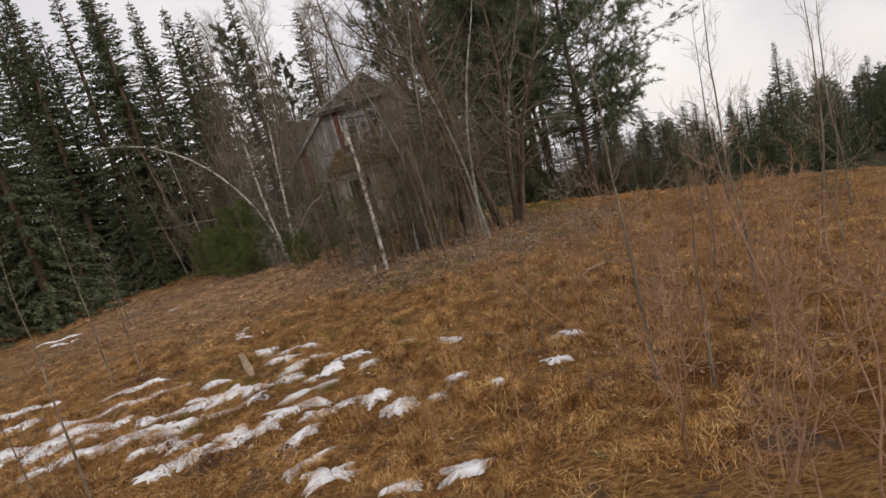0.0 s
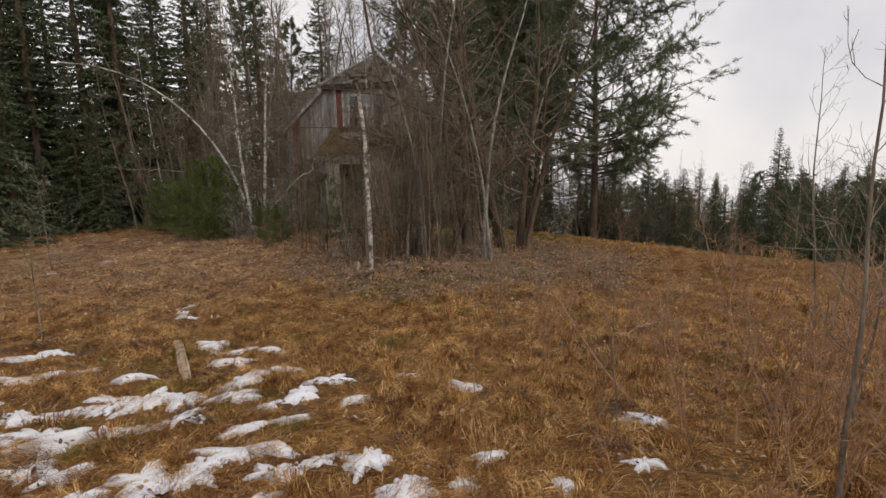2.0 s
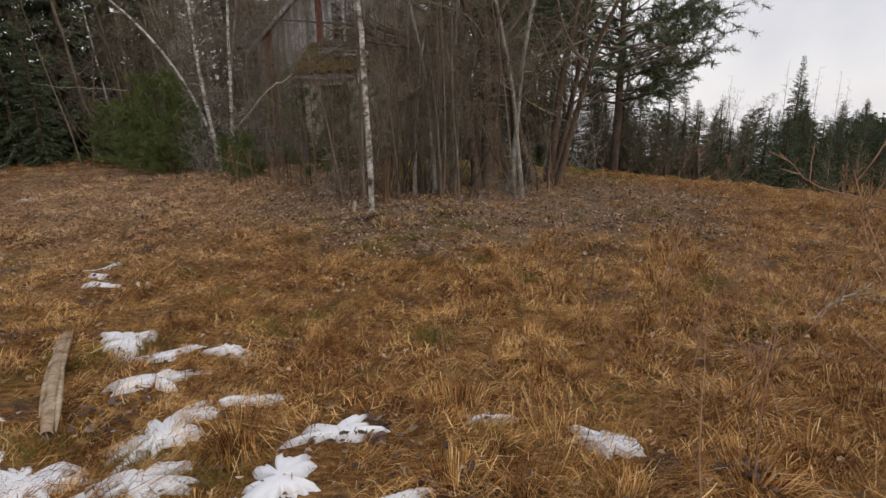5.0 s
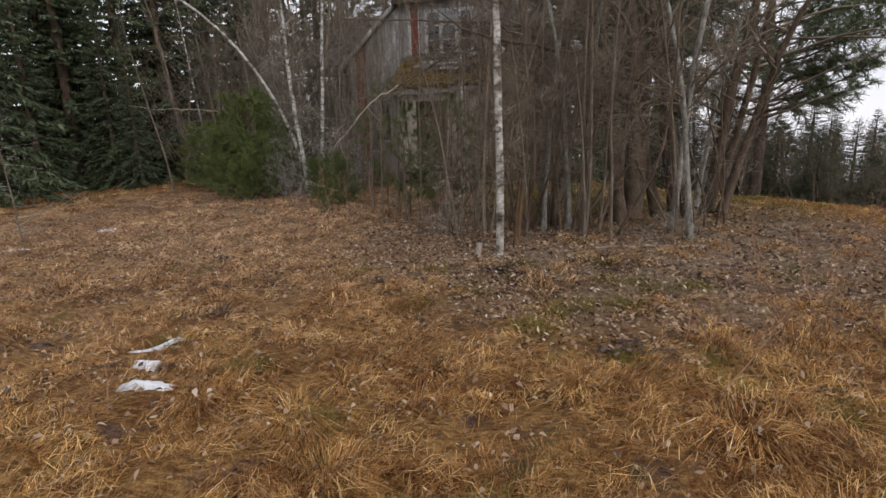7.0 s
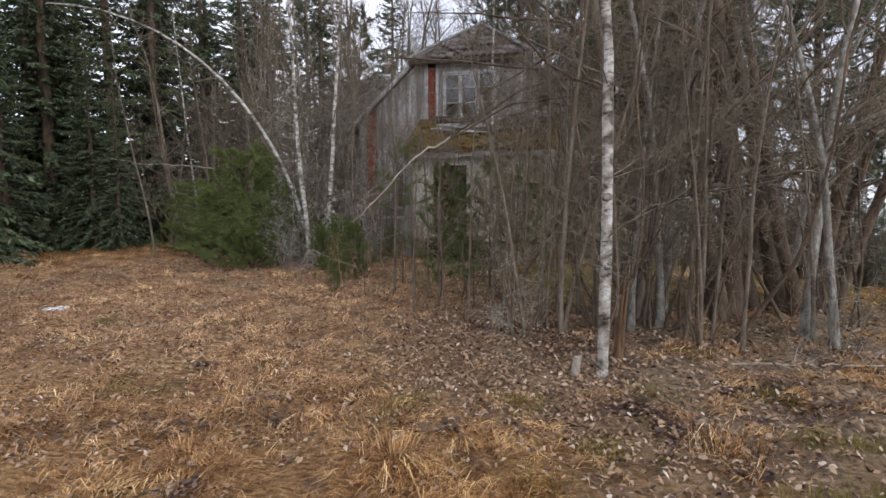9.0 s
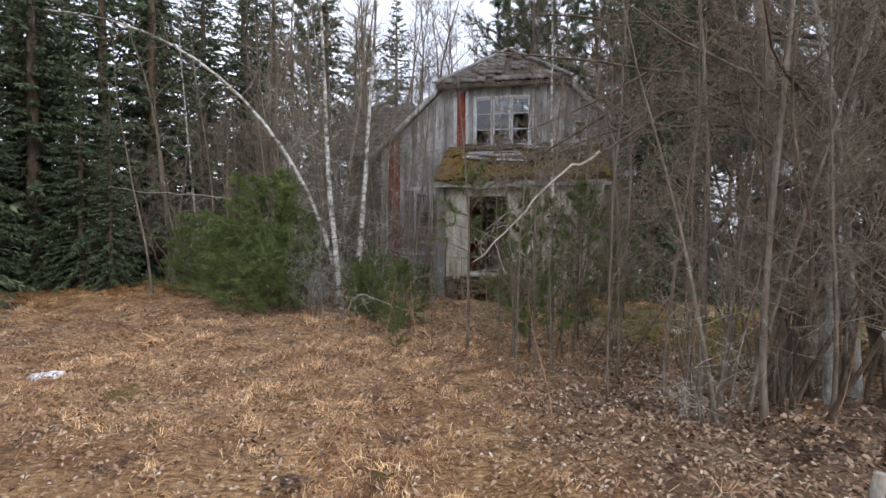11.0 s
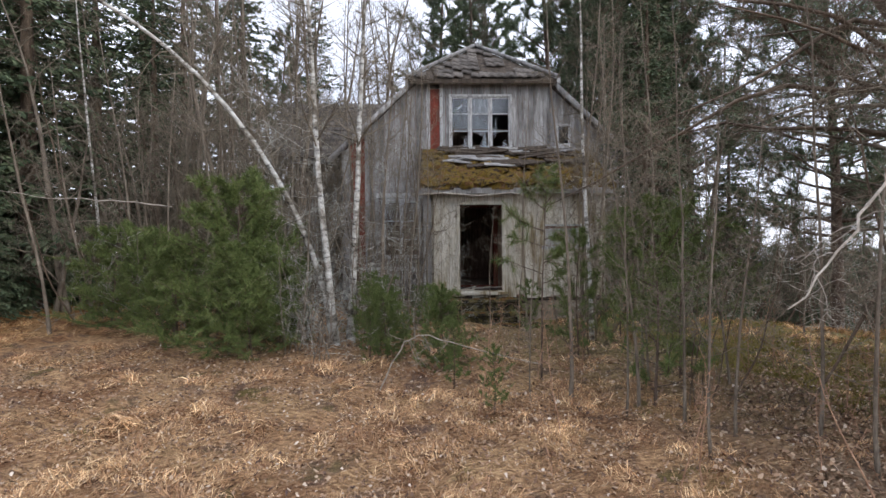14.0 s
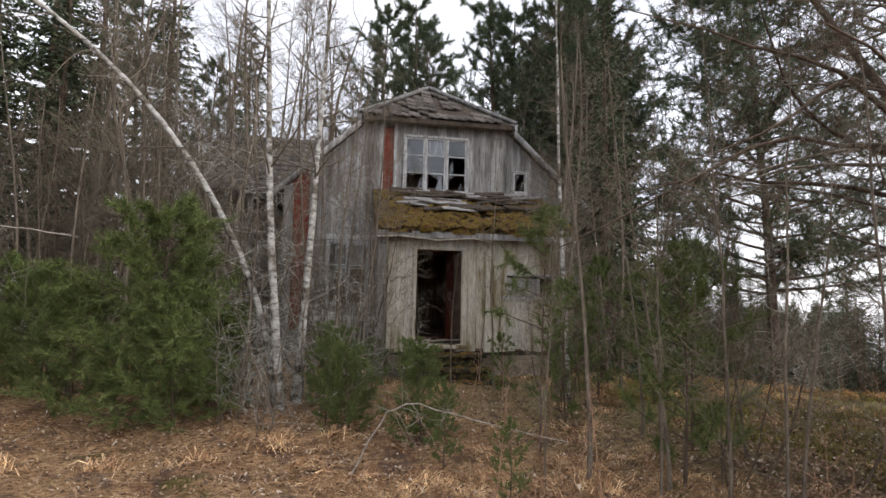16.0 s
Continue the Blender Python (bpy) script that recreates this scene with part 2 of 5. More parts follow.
# ---- mesh tools ----
class Geo:
    """Collects tubes and loose faces, and makes one mesh of them."""

    def __init__(self):
        self.v, self.q, self.t, self.count = [], [], [], 0

    def tube(self, pts, radii, k=5):
        pts, radii = np.asarray(pts, float), np.asarray(radii, float)
        tan = np.gradient(pts, axis=0)
        tan /= np.linalg.norm(tan, axis=1)[:, None] + 1e-9
        ref = np.array([0.31, 0.95, 0.05]) if abs(tan[:, 1]).mean() < 0.8 else np.array([1.0, 0.1, 0.0])
        a = np.cross(tan, ref)
        a /= np.linalg.norm(a, axis=1)[:, None] + 1e-9
        b = np.cross(tan, a)
        ang = np.arange(k) * 2 * np.pi / k
        ring = pts[:, None] + radii[:, None, None] * (np.cos(ang)[None, :, None] * a[:, None] + np.sin(ang)[None, :, None] * b[:, None])
        n = len(pts)
        i = (np.arange(n - 1)[:, None] * k + np.arange(k)[None]).ravel()
        j = (np.arange(n - 1)[:, None] * k + (np.arange(k)[None] + 1) % k).ravel()
        self.q.append(np.stack([i, j, j + k, i + k], 1) + self.count)
        self.v.append(ring.reshape(-1, 3))
        self.count += n * k

    def faces(self, v, f):
        v, f = np.asarray(v, float), np.asarray(f)
        (self.q if f.shape[1] == 4 else self.t).append(f + self.count)
        self.v.append(v)
        self.count += len(v)

    def mesh(self, name, mat, smooth=True):
        me = bpy.data.meshes.new(name)
        v = np.concatenate(self.v)
        q = np.concatenate(self.q) if self.q else np.zeros((0, 4), int)
        t = np.concatenate(self.t) if self.t else np.zeros((0, 3), int)
        me.vertices.add(len(v))
        me.vertices.foreach_set("co", v.astype(np.float32).ravel())
        loops = np.concatenate([q.ravel(), t.ravel()]).astype(np.int32)
        me.loops.add(len(loops))
        me.loops.foreach_set("vertex_index", loops)
        me.polygons.add(len(q) + len(t))
        start = np.concatenate([np.arange(len(q)) * 4, len(q) * 4 + np.arange(len(t)) * 3]).astype(np.int32)
        me.polygons.foreach_set("loop_start", start)
        me.materials.append(mat)
        me.update(calc_edges=True)
        me.validate()
        if smooth:
            me.polygons.foreach_set("use_smooth", np.ones(len(me.polygons), bool))
        return me


def part(name, data, parent, label="", m=None):
    """One mesh as a part of a thing; data is a mesh."""
    ob = new(name, data)
    ob.parent = parent
    if m is not None:
        ob.matrix_basis = m
    if label:
        ob["label"] = label
    return ob


def boxes(name, mat, *specs, bevel=0.0):
    """A mesh of boxes, each (x0, x1, y0, y1, z0, z1)."""
    bm = bmesh.new()
    for x0, x1, y0, y1, z0, z1 in specs:
        r = bmesh.ops.create_cube(bm, size=1)
        bmesh.ops.scale(bm, vec=(x1 - x0, y1 - y0, z1 - z0), verts=r["verts"])
        bmesh.ops.translate(bm, vec=((x0 + x1) / 2, (y0 + y1) / 2, (z0 + z1) / 2), verts=r["verts"])
    if bevel:
        bmesh.ops.bevel(bm, geom=bm.edges[:], offset=bevel, segments=1, affect="EDGES")
    me = bpy.data.meshes.new(name)
    bm.to_mesh(me)
    bm.free()
    me.materials.append(mat)
    return me


def prism(name, mat, outline, y0, y1):
    """A slab of the x, z outline between two depths."""
    bm = bmesh.new()
    front = [bm.verts.new((x, y0, z)) for x, z in outline]
    back = [bm.verts.new((x, y1, z)) for x, z in outline]
    bm.faces.new(front)
    bm.faces.new(back[::-1])
    for i in range(len(outline)):
        j = (i + 1) % len(outline)
        bm.faces.new((front[i], back[i], back[j], front[j]))
    bmesh.ops.recalc_face_normals(bm, faces=bm.faces[:])
    me = bpy.data.meshes.new(name)
    bm.to_mesh(me)
    bm.free()
    me.materials.append(mat)
    return me


# ---- ground ----
def smooth01(t):
    t = np.clip(t, 0, 1)
    return t * t * (3 - 2 * t)


def ground_z(x, y):
    x, y = np.asarray(x, float), np.asarray(y, float)
    z = 0.42 * smooth01((3.2 - y) / 3.4)
    z = z - 0.12 * smooth01(1 - np.hypot(x + 1.5, y - 24) / 6.5)
    fall = 0.83 * x + 0.56 * np.minimum(y, 26) - 11.7
    z = z - 0.17 * np.clip(fall, 0, 60) * smooth01(fall / 3)
    z = z + 0.09 * np.exp(-((x + 1.2) ** 2 + (y - 11.6) ** 2) / 4.5)
    z = z - 0.09 * np.clip(x - 60, 0, None) - 0.05 * np.clip(y - 80, 0, None)
    z = z - 0.25 * smooth01((-x - 9) / 10)
    z = z + 0.036 * np.sin(7.3 * x + 1.5 * np.sin(2.1 * y)) * np.sin(6.1 * y + 1.2 * np.sin(1.7 * x)) + 0.035 * np.sin(1.9 * x + 0.7 * y) * np.sin(1.3 * y - 0.4 * x) + 0.02 * np.sin(5.1 * x + 1.2) * np.sin(4.3 * y + 0.5 * x)
    return z


def ground_mesh():
    def axis(a, b, step):
        core = np.arange(a, b, step)
        out = step * 1.35 ** np.arange(1, 31)
        grow_out = np.cumsum(out)
        return np.concatenate([(a - grow_out)[::-1], core, b + grow_out])
    xs, ys = axis(-14, 12, 0.13), axis(-3, 26, 0.13)
    X, Y = np.meshgrid(xs, ys, indexing="ij")
    rng = np.random.default_rng(3)
    near = (np.abs(X) < 16) & (Y < 28) & (Y > -5)
    Z = ground_z(X, Y) + near * rng.normal(0, 0.018, X.shape)
    g = Geo()
    nx, ny = X.shape
    i = (np.arange(nx - 1)[:, None] * ny + np.arange(ny - 1)[None]).ravel()
    g.faces(np.stack([X, Y, Z], -1).reshape(-1, 3), np.stack([i, i + ny, i + ny + 1, i + 1], 1))
    return g.mesh("ground", GROUND)


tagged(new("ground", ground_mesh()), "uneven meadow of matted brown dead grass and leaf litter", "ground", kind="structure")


def scatter(rng, n, x0, x1, y0, y1):
    return rng.uniform(x0, x1, n), rng.uniform(y0, y1, n)


def litter_share(x, y):
    """How far a place lies in the leaf litter under the trees, 0 to 1."""
    d = np.hypot(x - 0.8, y - 12.7) + 0.7 * np.sin(1.7 * x) * np.cos(1.3 * y)
    return smooth01((5.0 - d) / 2.2)


def grass_mesh(rng, n, area, length, lift, width):
    """Lodged blades in clumps that share a lie, each a bent strip that tapers."""
    clumps = n // 60
    cx, cy = scatter(rng, clumps, *area)
    lie = rng.normal(0.6, 1.3, clumps) + 0.8 * np.sin(cx * 0.8) + 0.6 * np.cos(cy * 0.9)
    keep = rng.random(clumps) > 0.85 * litter_share(cx, cy)
    keep &= np.sin(3.1 * cx + 1.3 * np.sin(2.3 * cy)) * np.sin(2.7 * cy + 1.1 * np.sin(1.9 * cx)) + rng.normal(0, 0.3, clumps) < 0.55
    keep &= rng.random(clumps) > 0.6 * smooth01((8.5 - np.hypot(cx + 5.5, cy - 17)) / 3.5)
    cx, cy, lie = cx[keep], cy[keep], lie[keep]
    c = rng.integers(0, len(cx), n)
    x, y = cx[c] + rng.normal(0, 0.11, n), cy[c] + rng.normal(0, 0.11, n)
    ang = lie[c] + rng.normal(0, 0.75, n)
    ln, h = rng.uniform(*length, n), rng.uniform(*lift, n)
    w = rng.uniform(*width, n)
    hump = rng.uniform(0, 0.15, len(cx))[c] ** 1.15 * np.exp(-((x - cx[c]) ** 2 + (y - cy[c]) ** 2) / 0.016)
    z = ground_z(x, y) - 0.01 + hump
    dx, dy = np.cos(ang), np.sin(ang)
    turn = ang + rng.normal(0, 0.8, n)
    ex, ey = np.cos(turn), np.sin(turn)
    base = np.stack([x, y, z], 1)
    mid = base + np.stack([dx * ln * 0.45, dy * ln * 0.45, h], 1)
    tip = mid + np.stack([ex * ln * 0.55, ey * ln * 0.55, -h * rng.uniform(0.1, 0.9, n)], 1)
    side = np.stack([-dy * w, dx * w, rng.normal(0, 0.3, n) * w], 1)
    v = np.stack([base - side, base + side, mid + side * 0.8, mid - side * 0.8, tip], 1).reshape(-1, 3)
    i = np.arange(n)[:, None] * 5
    g = Geo()
    g.v.append(v)
    g.q.append(i + np.array([[0, 1, 2, 3]]))
    g.t.append(i + np.array([[3, 2, 4]]))
    return g.mesh("dead_grass", GRASS, smooth=False)


rng = np.random.default_rng(11)
for label, n, area, length, lift, width in (
        ("golden brown matted dead grass of the meadow", 470000, (-9, 6, 2.0, 16), (0.05, 0.20), (0.004, 0.055), (0.0008, 0.0022)),
        ("brown dead grass along the far meadow", 80000, (-17, 12, 15.2, 26), (0.12, 0.34), (0.01, 0.09), (0.0018, 0.005)),
        ("upright dry straw standing in the meadow", 2200, (-1, 8, 3.0, 13), (0.10, 0.32), (0.05, 0.24), (0.0010, 0.0022))):
    tagged(new("dead_grass", grass_mesh(rng, n, area, length, lift, width)), label, "grass", kind="stuff")


def tussock_mesh(rng, n, spread, height):
    """A tuft of straw whose blades rise from one root and arch outward."""
    a = rng.normal(1.0, 1.5, n)
    r0 = rng.uniform(0, 0.16, n)
    out, h = rng.uniform(0.3, 1.0, n) * spread, rng.uniform(0.45, 1.0, n) * height
    w = rng.uniform(0.0009, 0.0021, n)
    d = np.stack([np.cos(a), np.sin(a), np.zeros(n)], 1)
    s = np.stack([-np.sin(a), np.cos(a), np.zeros(n)], 1) * w[:, None]
    up = np.array([[0, 0, 1.0]])
    base = d * r0[:, None] - 0.02 * up
    mid = base + d * (out * 0.4)[:, None] + up * h[:, None]
    tip = mid + d * (out * 0.8)[:, None] - up * (h * rng.uniform(0.0, 0.9, n))[:, None] + s * rng.normal(0, 30, n)[:, None]
    g = Geo()
    g.v.append(np.stack([base - s, base + s, mid + s, mid - s, tip], 1).reshape(-1, 3))
    i = np.arange(n)[:, None] * 5
    g.q.append(i + np.array([[0, 1, 2, 3]]))
    g.t.append(i + np.array([[3, 2, 4]]))
    return g.mesh("grass_tussock", GRASS, smooth=False)


TUFTS = [tussock_mesh(rng, n, s, h) for n, s, h in ((320, 0.27, 0.10), (220, 0.20, 0.14), (340, 0.32, 0.08))]
for k in range(300):
    x, y = (rng.uniform(-6.5, 6), rng.uniform(2.8, 10.8)) if k % 2 else (rng.uniform(-0.5, 5.5), rng.uniform(2.6, 8.0))
    if litter_share(x, y) > 0.5:
        continue
    tuft = tagged(new("grass_tussock", TUFTS[k % 3]), "arching tuft of pale dead straw", "grass", group="grass tussocks")
    tuft.matrix_basis = pose(x, y, float(ground_z(x, y)), 0, 0, rng.uniform(0, 360)) @ Matrix.Diagonal((*(rng.uniform(0.6, 1.25),) * 3, 1))


def leaf_mesh(rng, n, area, size, spread):
    x, y = scatter(rng, n, *area)
    keep = rng.random(n) < np.maximum(litter_share(x, y), spread)
    x, y = x[keep], y[keep]
    n = len(x)
    s, a = rng.uniform(*size, n), rng.uniform(0, 6.28, n)
    z = ground_z(x, y) + rng.uniform(0.012, 0.06, n)
    d = np.stack([np.cos(a), np.sin(a), rng.normal(0, 0.35, n)], 1) * s[:, None] * 0.5
    e = np.stack([-np.sin(a), np.cos(a), rng.normal(0, 0.45, n)], 1) * (s * rng.uniform(0.14, 0.34, n))[:, None]
    up = np.zeros((n, 3))
    up[:, 2] = s * rng.uniform(-0.15, 0.40, n)
    c = np.stack([x, y, z], 1)
    v = np.stack([c - d, c + e - 0.15 * d + up, c + 0.5 * d + e * 0.7 + up, c + d, c + 0.5 * d - e * 0.7 + up, c - e - 0.15 * d + up], 1).reshape(-1, 3)
    i = np.arange(n)[:, None] * 6
    g = Geo()
    g.v.append(v)
    g.q += [i + np.array([[0, 1, 2, 3]]), i + np.array([[0, 3, 4, 5]])]
    return g.mesh("leaf_litter", LEAF, smooth=False)


tagged(new("leaf_litter", leaf_mesh(rng, 80000, (-7, 7, 7.5, 21), (0.022, 0.058), 0.10)), "dry curled birch and alder leaves under the trees", "leaves", kind="stuff")
tagged(new("leaf_litter", leaf_mesh(rng, 80000, (-10, -1, 10.0, 19.5), (0.018, 0.042), 0.5)), "tan curled leaves strewn over the grass near the house", "leaves", kind="stuff")
tagged(new("leaf_litter", leaf_mesh(rng, 17000, (-7, 4, 3, 11), (0.020, 0.05), 0.5)), "brown and pale fallen leaves scattered over the meadow grass", "leaves", kind="stuff")


def damp_leaves(rng, spots, each, spread):
    """Flat dark leaves pressed together in damp hollows."""
    cx, cy = scatter(rng, spots, -6.5, 4.5, 3.2, 13)
    cx[:20] = np.tile((-1.25, -0.1, -3.9, -1.0, 0.5), 4) + rng.normal(0, 0.14, 20)
    cy[:20] = np.tile((10.7, 11.0, 10.6, 10.2, 10.6), 4) + rng.normal(0, 0.10, 20)
    c = np.repeat(np.arange(spots), each)
    n = len(c)
    wide = rng.uniform(0.5, 1.3, spots)[c]
    x, y = cx[c] + rng.normal(0, spread, n) * wide, cy[c] + rng.normal(0, spread * 0.7, n) * wide
    s, a = rng.uniform(0.025, 0.055, n), rng.uniform(0, 6.28, n)
    z = ground_z(x, y) + rng.uniform(0.02, 0.055, n)
    d = np.stack([np.cos(a), np.sin(a), rng.normal(0, 0.25, n)], 1) * s[:, None] * 0.5
    e = np.stack([-np.sin(a), np.cos(a), rng.normal(0, 0.25, n)], 1) * s[:, None] * 0.36
    p = np.stack([x, y, z], 1)
    g = Geo()
    g.v.append(np.stack([p - d, p + e - 0.15 * d, p + 0.5 * d + e * 0.7, p + d, p + 0.5 * d - e * 0.7, p - e - 0.15 * d], 1).reshape(-1, 3))
    i = np.arange(n)[:, None] * 6
    g.q += [i + np.array([[0, 1, 2, 3]]), i + np.array([[0, 3, 4, 5]])]
    return g.mesh("damp_leaves", LEAF_DARK, smooth=False)


tagged(new("leaf_litter", damp_leaves(rng, 90, 55, 0.13)), "dark damp leaves pressed into hollows of the grass", "leaves", kind="stuff")


def moss_tuft(rng, spots, each):
    """Low green moss and soft live grass in small cushions."""
    cx = np.concatenate([rng.uniform(-4, 3.5, spots), rng.uniform(-1, 7, spots * 2)])
    cy = np.concatenate([rng.uniform(4.5, 11, spots), rng.uniform(14.5, 21, spots * 2)])
    c = np.repeat(np.arange(spots * 3), each)
    n = len(c)
    wide = np.where(c < spots, 0.10, 0.24)
    x, y = cx[c] + rng.normal(0, 1, n) * wide, cy[c] + rng.normal(0, 0.8, n) * wide
    a, ln, h = rng.uniform(0, 6.28, n), rng.uniform(0.03, 0.10, n), rng.uniform(0.03, 0.09, n)
    w = rng.uniform(0.001, 0.0025, n) * np.where(c < spots, 1.0, 2.2)
    z = ground_z(x, y)
    d, s = np.stack([np.cos(a), np.sin(a), 0 * a], 1), np.stack([-np.sin(a), np.cos(a), 0 * a], 1) * w[:, None]
    p = np.stack([x, y, z], 1)
    g = Geo()
    g.v.append(np.stack([p - s, p + s, p + d * ln[:, None] + np.stack([0 * h, 0 * h, h], 1)], 1).reshape(-1, 3))
    g.t.append(np.arange(n)[:, None] * 3 + np.array([[0, 1, 2]]))
    return g.mesh("live_grass", GRASS_LIVE, smooth=False)


tagged(new("live_grass", moss_tuft(rng, 60, 520)), "olive green moss and young grass between dead straw", "grass", kind="stuff")


def snow_patch(x, y, rx, ry, turn, seed):
    """A thin melting patch: a domed sheet with a ragged rim that dips under the grass."""
    r = np.random.default_rng(seed)
    k, rings = 72, 7
    th = np.arange(k) * 2 * np.pi / k
    rim = 1 + sum(r.uniform(0.06, 0.46 / (0.7 + 0.22 * h)) * np.sin(h * th + r.uniform(0, 6.28)) for h in (2, 3, 4, 5, 6, 7, 9, 11, 12, 16, 21))
    rim = np.maximum(rim * (1 + r.normal(0, 0.08, k)), 0.12)
    fr = np.linspace(0, 1, rings)
    R = fr[:, None] * rim[None]
    ca, sa = np.cos(turn), np.sin(turn)
    lx, ly = R * np.cos(th) * rx, R * np.sin(th) * ry
    px, py = x + lx * ca - ly * sa, y + lx * sa + ly * ca
    top = 0.028 * (1 - fr ** 4)[:, None] - 0.02 * (fr[:, None] > 0.99) + 0.012 * np.sin(9 * px + seed) * np.sin(8 * py)
    pz = ground_z(px, py) + top + 0.018
    g = Geo()
    i = (np.arange(rings - 1)[:, None] * k + np.arange(k)[None]).ravel()
    j = (np.arange(rings - 1)[:, None] * k + (np.arange(k)[None] + 1) % k).ravel()
    o = np.array([x, y, float(ground_z(x, y))])
    g.faces(np.stack([px, py, pz], -1).reshape(-1, 3) - o, np.stack([i, i + k, j + k, j], 1))
    ob = new("snow_patch", g.mesh("snow_patch", SNOW))
    ob.location = o
    return tagged(ob, "thin melting patch of old snow on dead grass", "snow", group="melting snow patches")


SNOW_AT = (
    (-2.75, 7.0, .22, .18, .2), (-2.38, 6.78, .28, .06, .1), (-2.0, 6.75, .12, .06, .3), (-2.3, 6.4, .26, .09, .5), (-2.05, 5.85, .28, .2, .6),
    (-2.0, 5.5, .24, .12, .2), (-1.68, 6.1, .14, .06, .1), (-1.4, 5.4, .18, .13, -.6), (-1.2, 5.75, .24, .08, .35), (-1.7, 5.28, .16, .06, .2),
    (-.92, 5.2, .16, .05, .1), (-1.42, 5.0, .14, .06, .3), (-2.85, 5.6, .5, .13, .2), (-3.4, 5.4, .5, .12, .25), (-2.6, 5.05, .45, .14, .3),
    (-3.6, 4.8, .55, .2, .2), (-1.9, 4.4, .5, .13, .35), (-2.2, 4.1, .4, .16, .4), (-1.0, 4.35, .42, .12, -.05), (-.48, 3.95, .24, .16, -.5),
    (-1.4, 3.85, .26, .1, .6), (-.1, 4.05, .12, .05, .4), (.1, 4.25, .14, .05, .2), (.5, 3.85, .1, .08, 1.2), (1.4, 4.65, .2, .07, -.5),
    (1.1, 4.05, .18, .06, .3), (.1, 5.6, .22, .07, -.3), (-4.1, 6.3, .4, .07, .2), (-4.8, 6.9, .4, .06, .2), (-4.4, 5.5, .45, .12, .2),
    (-5.0, 6.0, .5, .1, .3), (-3.6, 8.35, .16, .06, .4), (-3.95, 8.95, .18, .05, .8), (-3.8, 8.65, .08, .06, .4), (-.45, 5.75, .1, .06, .5),
    (-7.8, 13.9, .16, .1, .2), (-8.3, 12.6, .25, .06, .2), (-2.7, 3.9, .3, .12, .5), (-3.0, 4.4, .35, .1, .2), (-4.3, 4.6, .5, .15, .3),
    (-5.3, 5.3, .5, .2, .2), (-4.7, 5.1, .4, .16, .3), (-6.6, 7.1, .5, .12, .2), (-5.9, 6.3, .5, .14, .2), (-5.6, 4.8, .5, .2, .3), (-.95, 3.05, .26, .14, .5), (-1.25, 3.3, .2, .1, .8), (.12, 2.7, .28, .09, .5),
    (-.32, 2.62, .16, .08, .4), (-11.5, 14.2, .5, .08, .2), (-10.4, 13.0, .4, .06, .2), (-1.75, 4.85, .2, .07, .3), (-3.2, 6.1, .2, .07, .2))
rngs = np.random.default_rng(77)
for i, (x, y, rx, ry, a) in enumerate(SNOW_AT):
    if rx < 0.3:
        snow_patch(x, y, rx * 0.78, ry * 0.85, a, 40 + i)
        continue
    for j in (-1, 0, 1):
        off = j * rx * 0.62 + rngs.normal(0, 0.03)
        snow_patch(x + off * math.cos(a) + rngs.normal(0, 0.03), y + off * math.sin(a) + rngs.normal(0, 0.04), rx * rngs.uniform(0.32, 0.46), ry * rngs.uniform(0.55, 1.1), a + rngs.normal(0, 0.4), 400 + 3 * i + j)


# ---- trees ----
def unit(v):
    return v / (np.linalg.norm(v) + 1e-9)


def bough(rng, start, way, length, steps, wander, lift):
    """A wandering line: lift bends it up (or down, where negative) on its way."""
    pts, d = [np.array(start, float)], unit(np.array(way, float))
    for _ in range(steps):
        d = unit(d + rng.normal(0, wander, 3) + np.array([0, 0, lift]))
        pts.append(pts[-1] + d * length / steps)
    return np.array(pts)


def branch_out(rng, geo, pts, r0, level, reach, share, kids, lift, spread=0.8, wander=0.16, first=0.25, limbs=None):
    """Children along a line, and theirs in turn."""
    n = len(pts)
    for _ in range(kids[0]):
        if limbs is not None:
            geo = Geo()
            limbs.append(geo)
        f = first + (1 - first) * rng.random() ** 0.9
        k = min(int(f * (n - 1)), n - 2)
        at = pts[k] + (pts[k + 1] - pts[k]) * (f * (n - 1) - k)
        d = unit(pts[k + 1] - pts[k])
        out = unit(np.cross(d, rng.normal(0, 1, 3)))
        ln = reach * (1.15 - 0.75 * f) * rng.uniform(0.5, 1.2)
        child = bough(rng, at, d * (1 - spread * rng.uniform(0.5, 1.0)) + out * spread, ln, 4 if level else 5, wander, lift)
        r = max(r0 * share * (1.1 - 0.7 * f), 0.0022)
        geo.tube(child, np.linspace(r, max(r * 0.3, 0.0012), len(child)), 4 if r > 0.009 else 3)
        if len(kids) > 1:
            branch_out(rng, geo, child, r, level + 1, ln * 0.55, share, kids[1:], lift, spread, wander, 0.15)


def tree_root(name, label, group, category="tree"):
    return tagged(new(name), label, category, group=group)


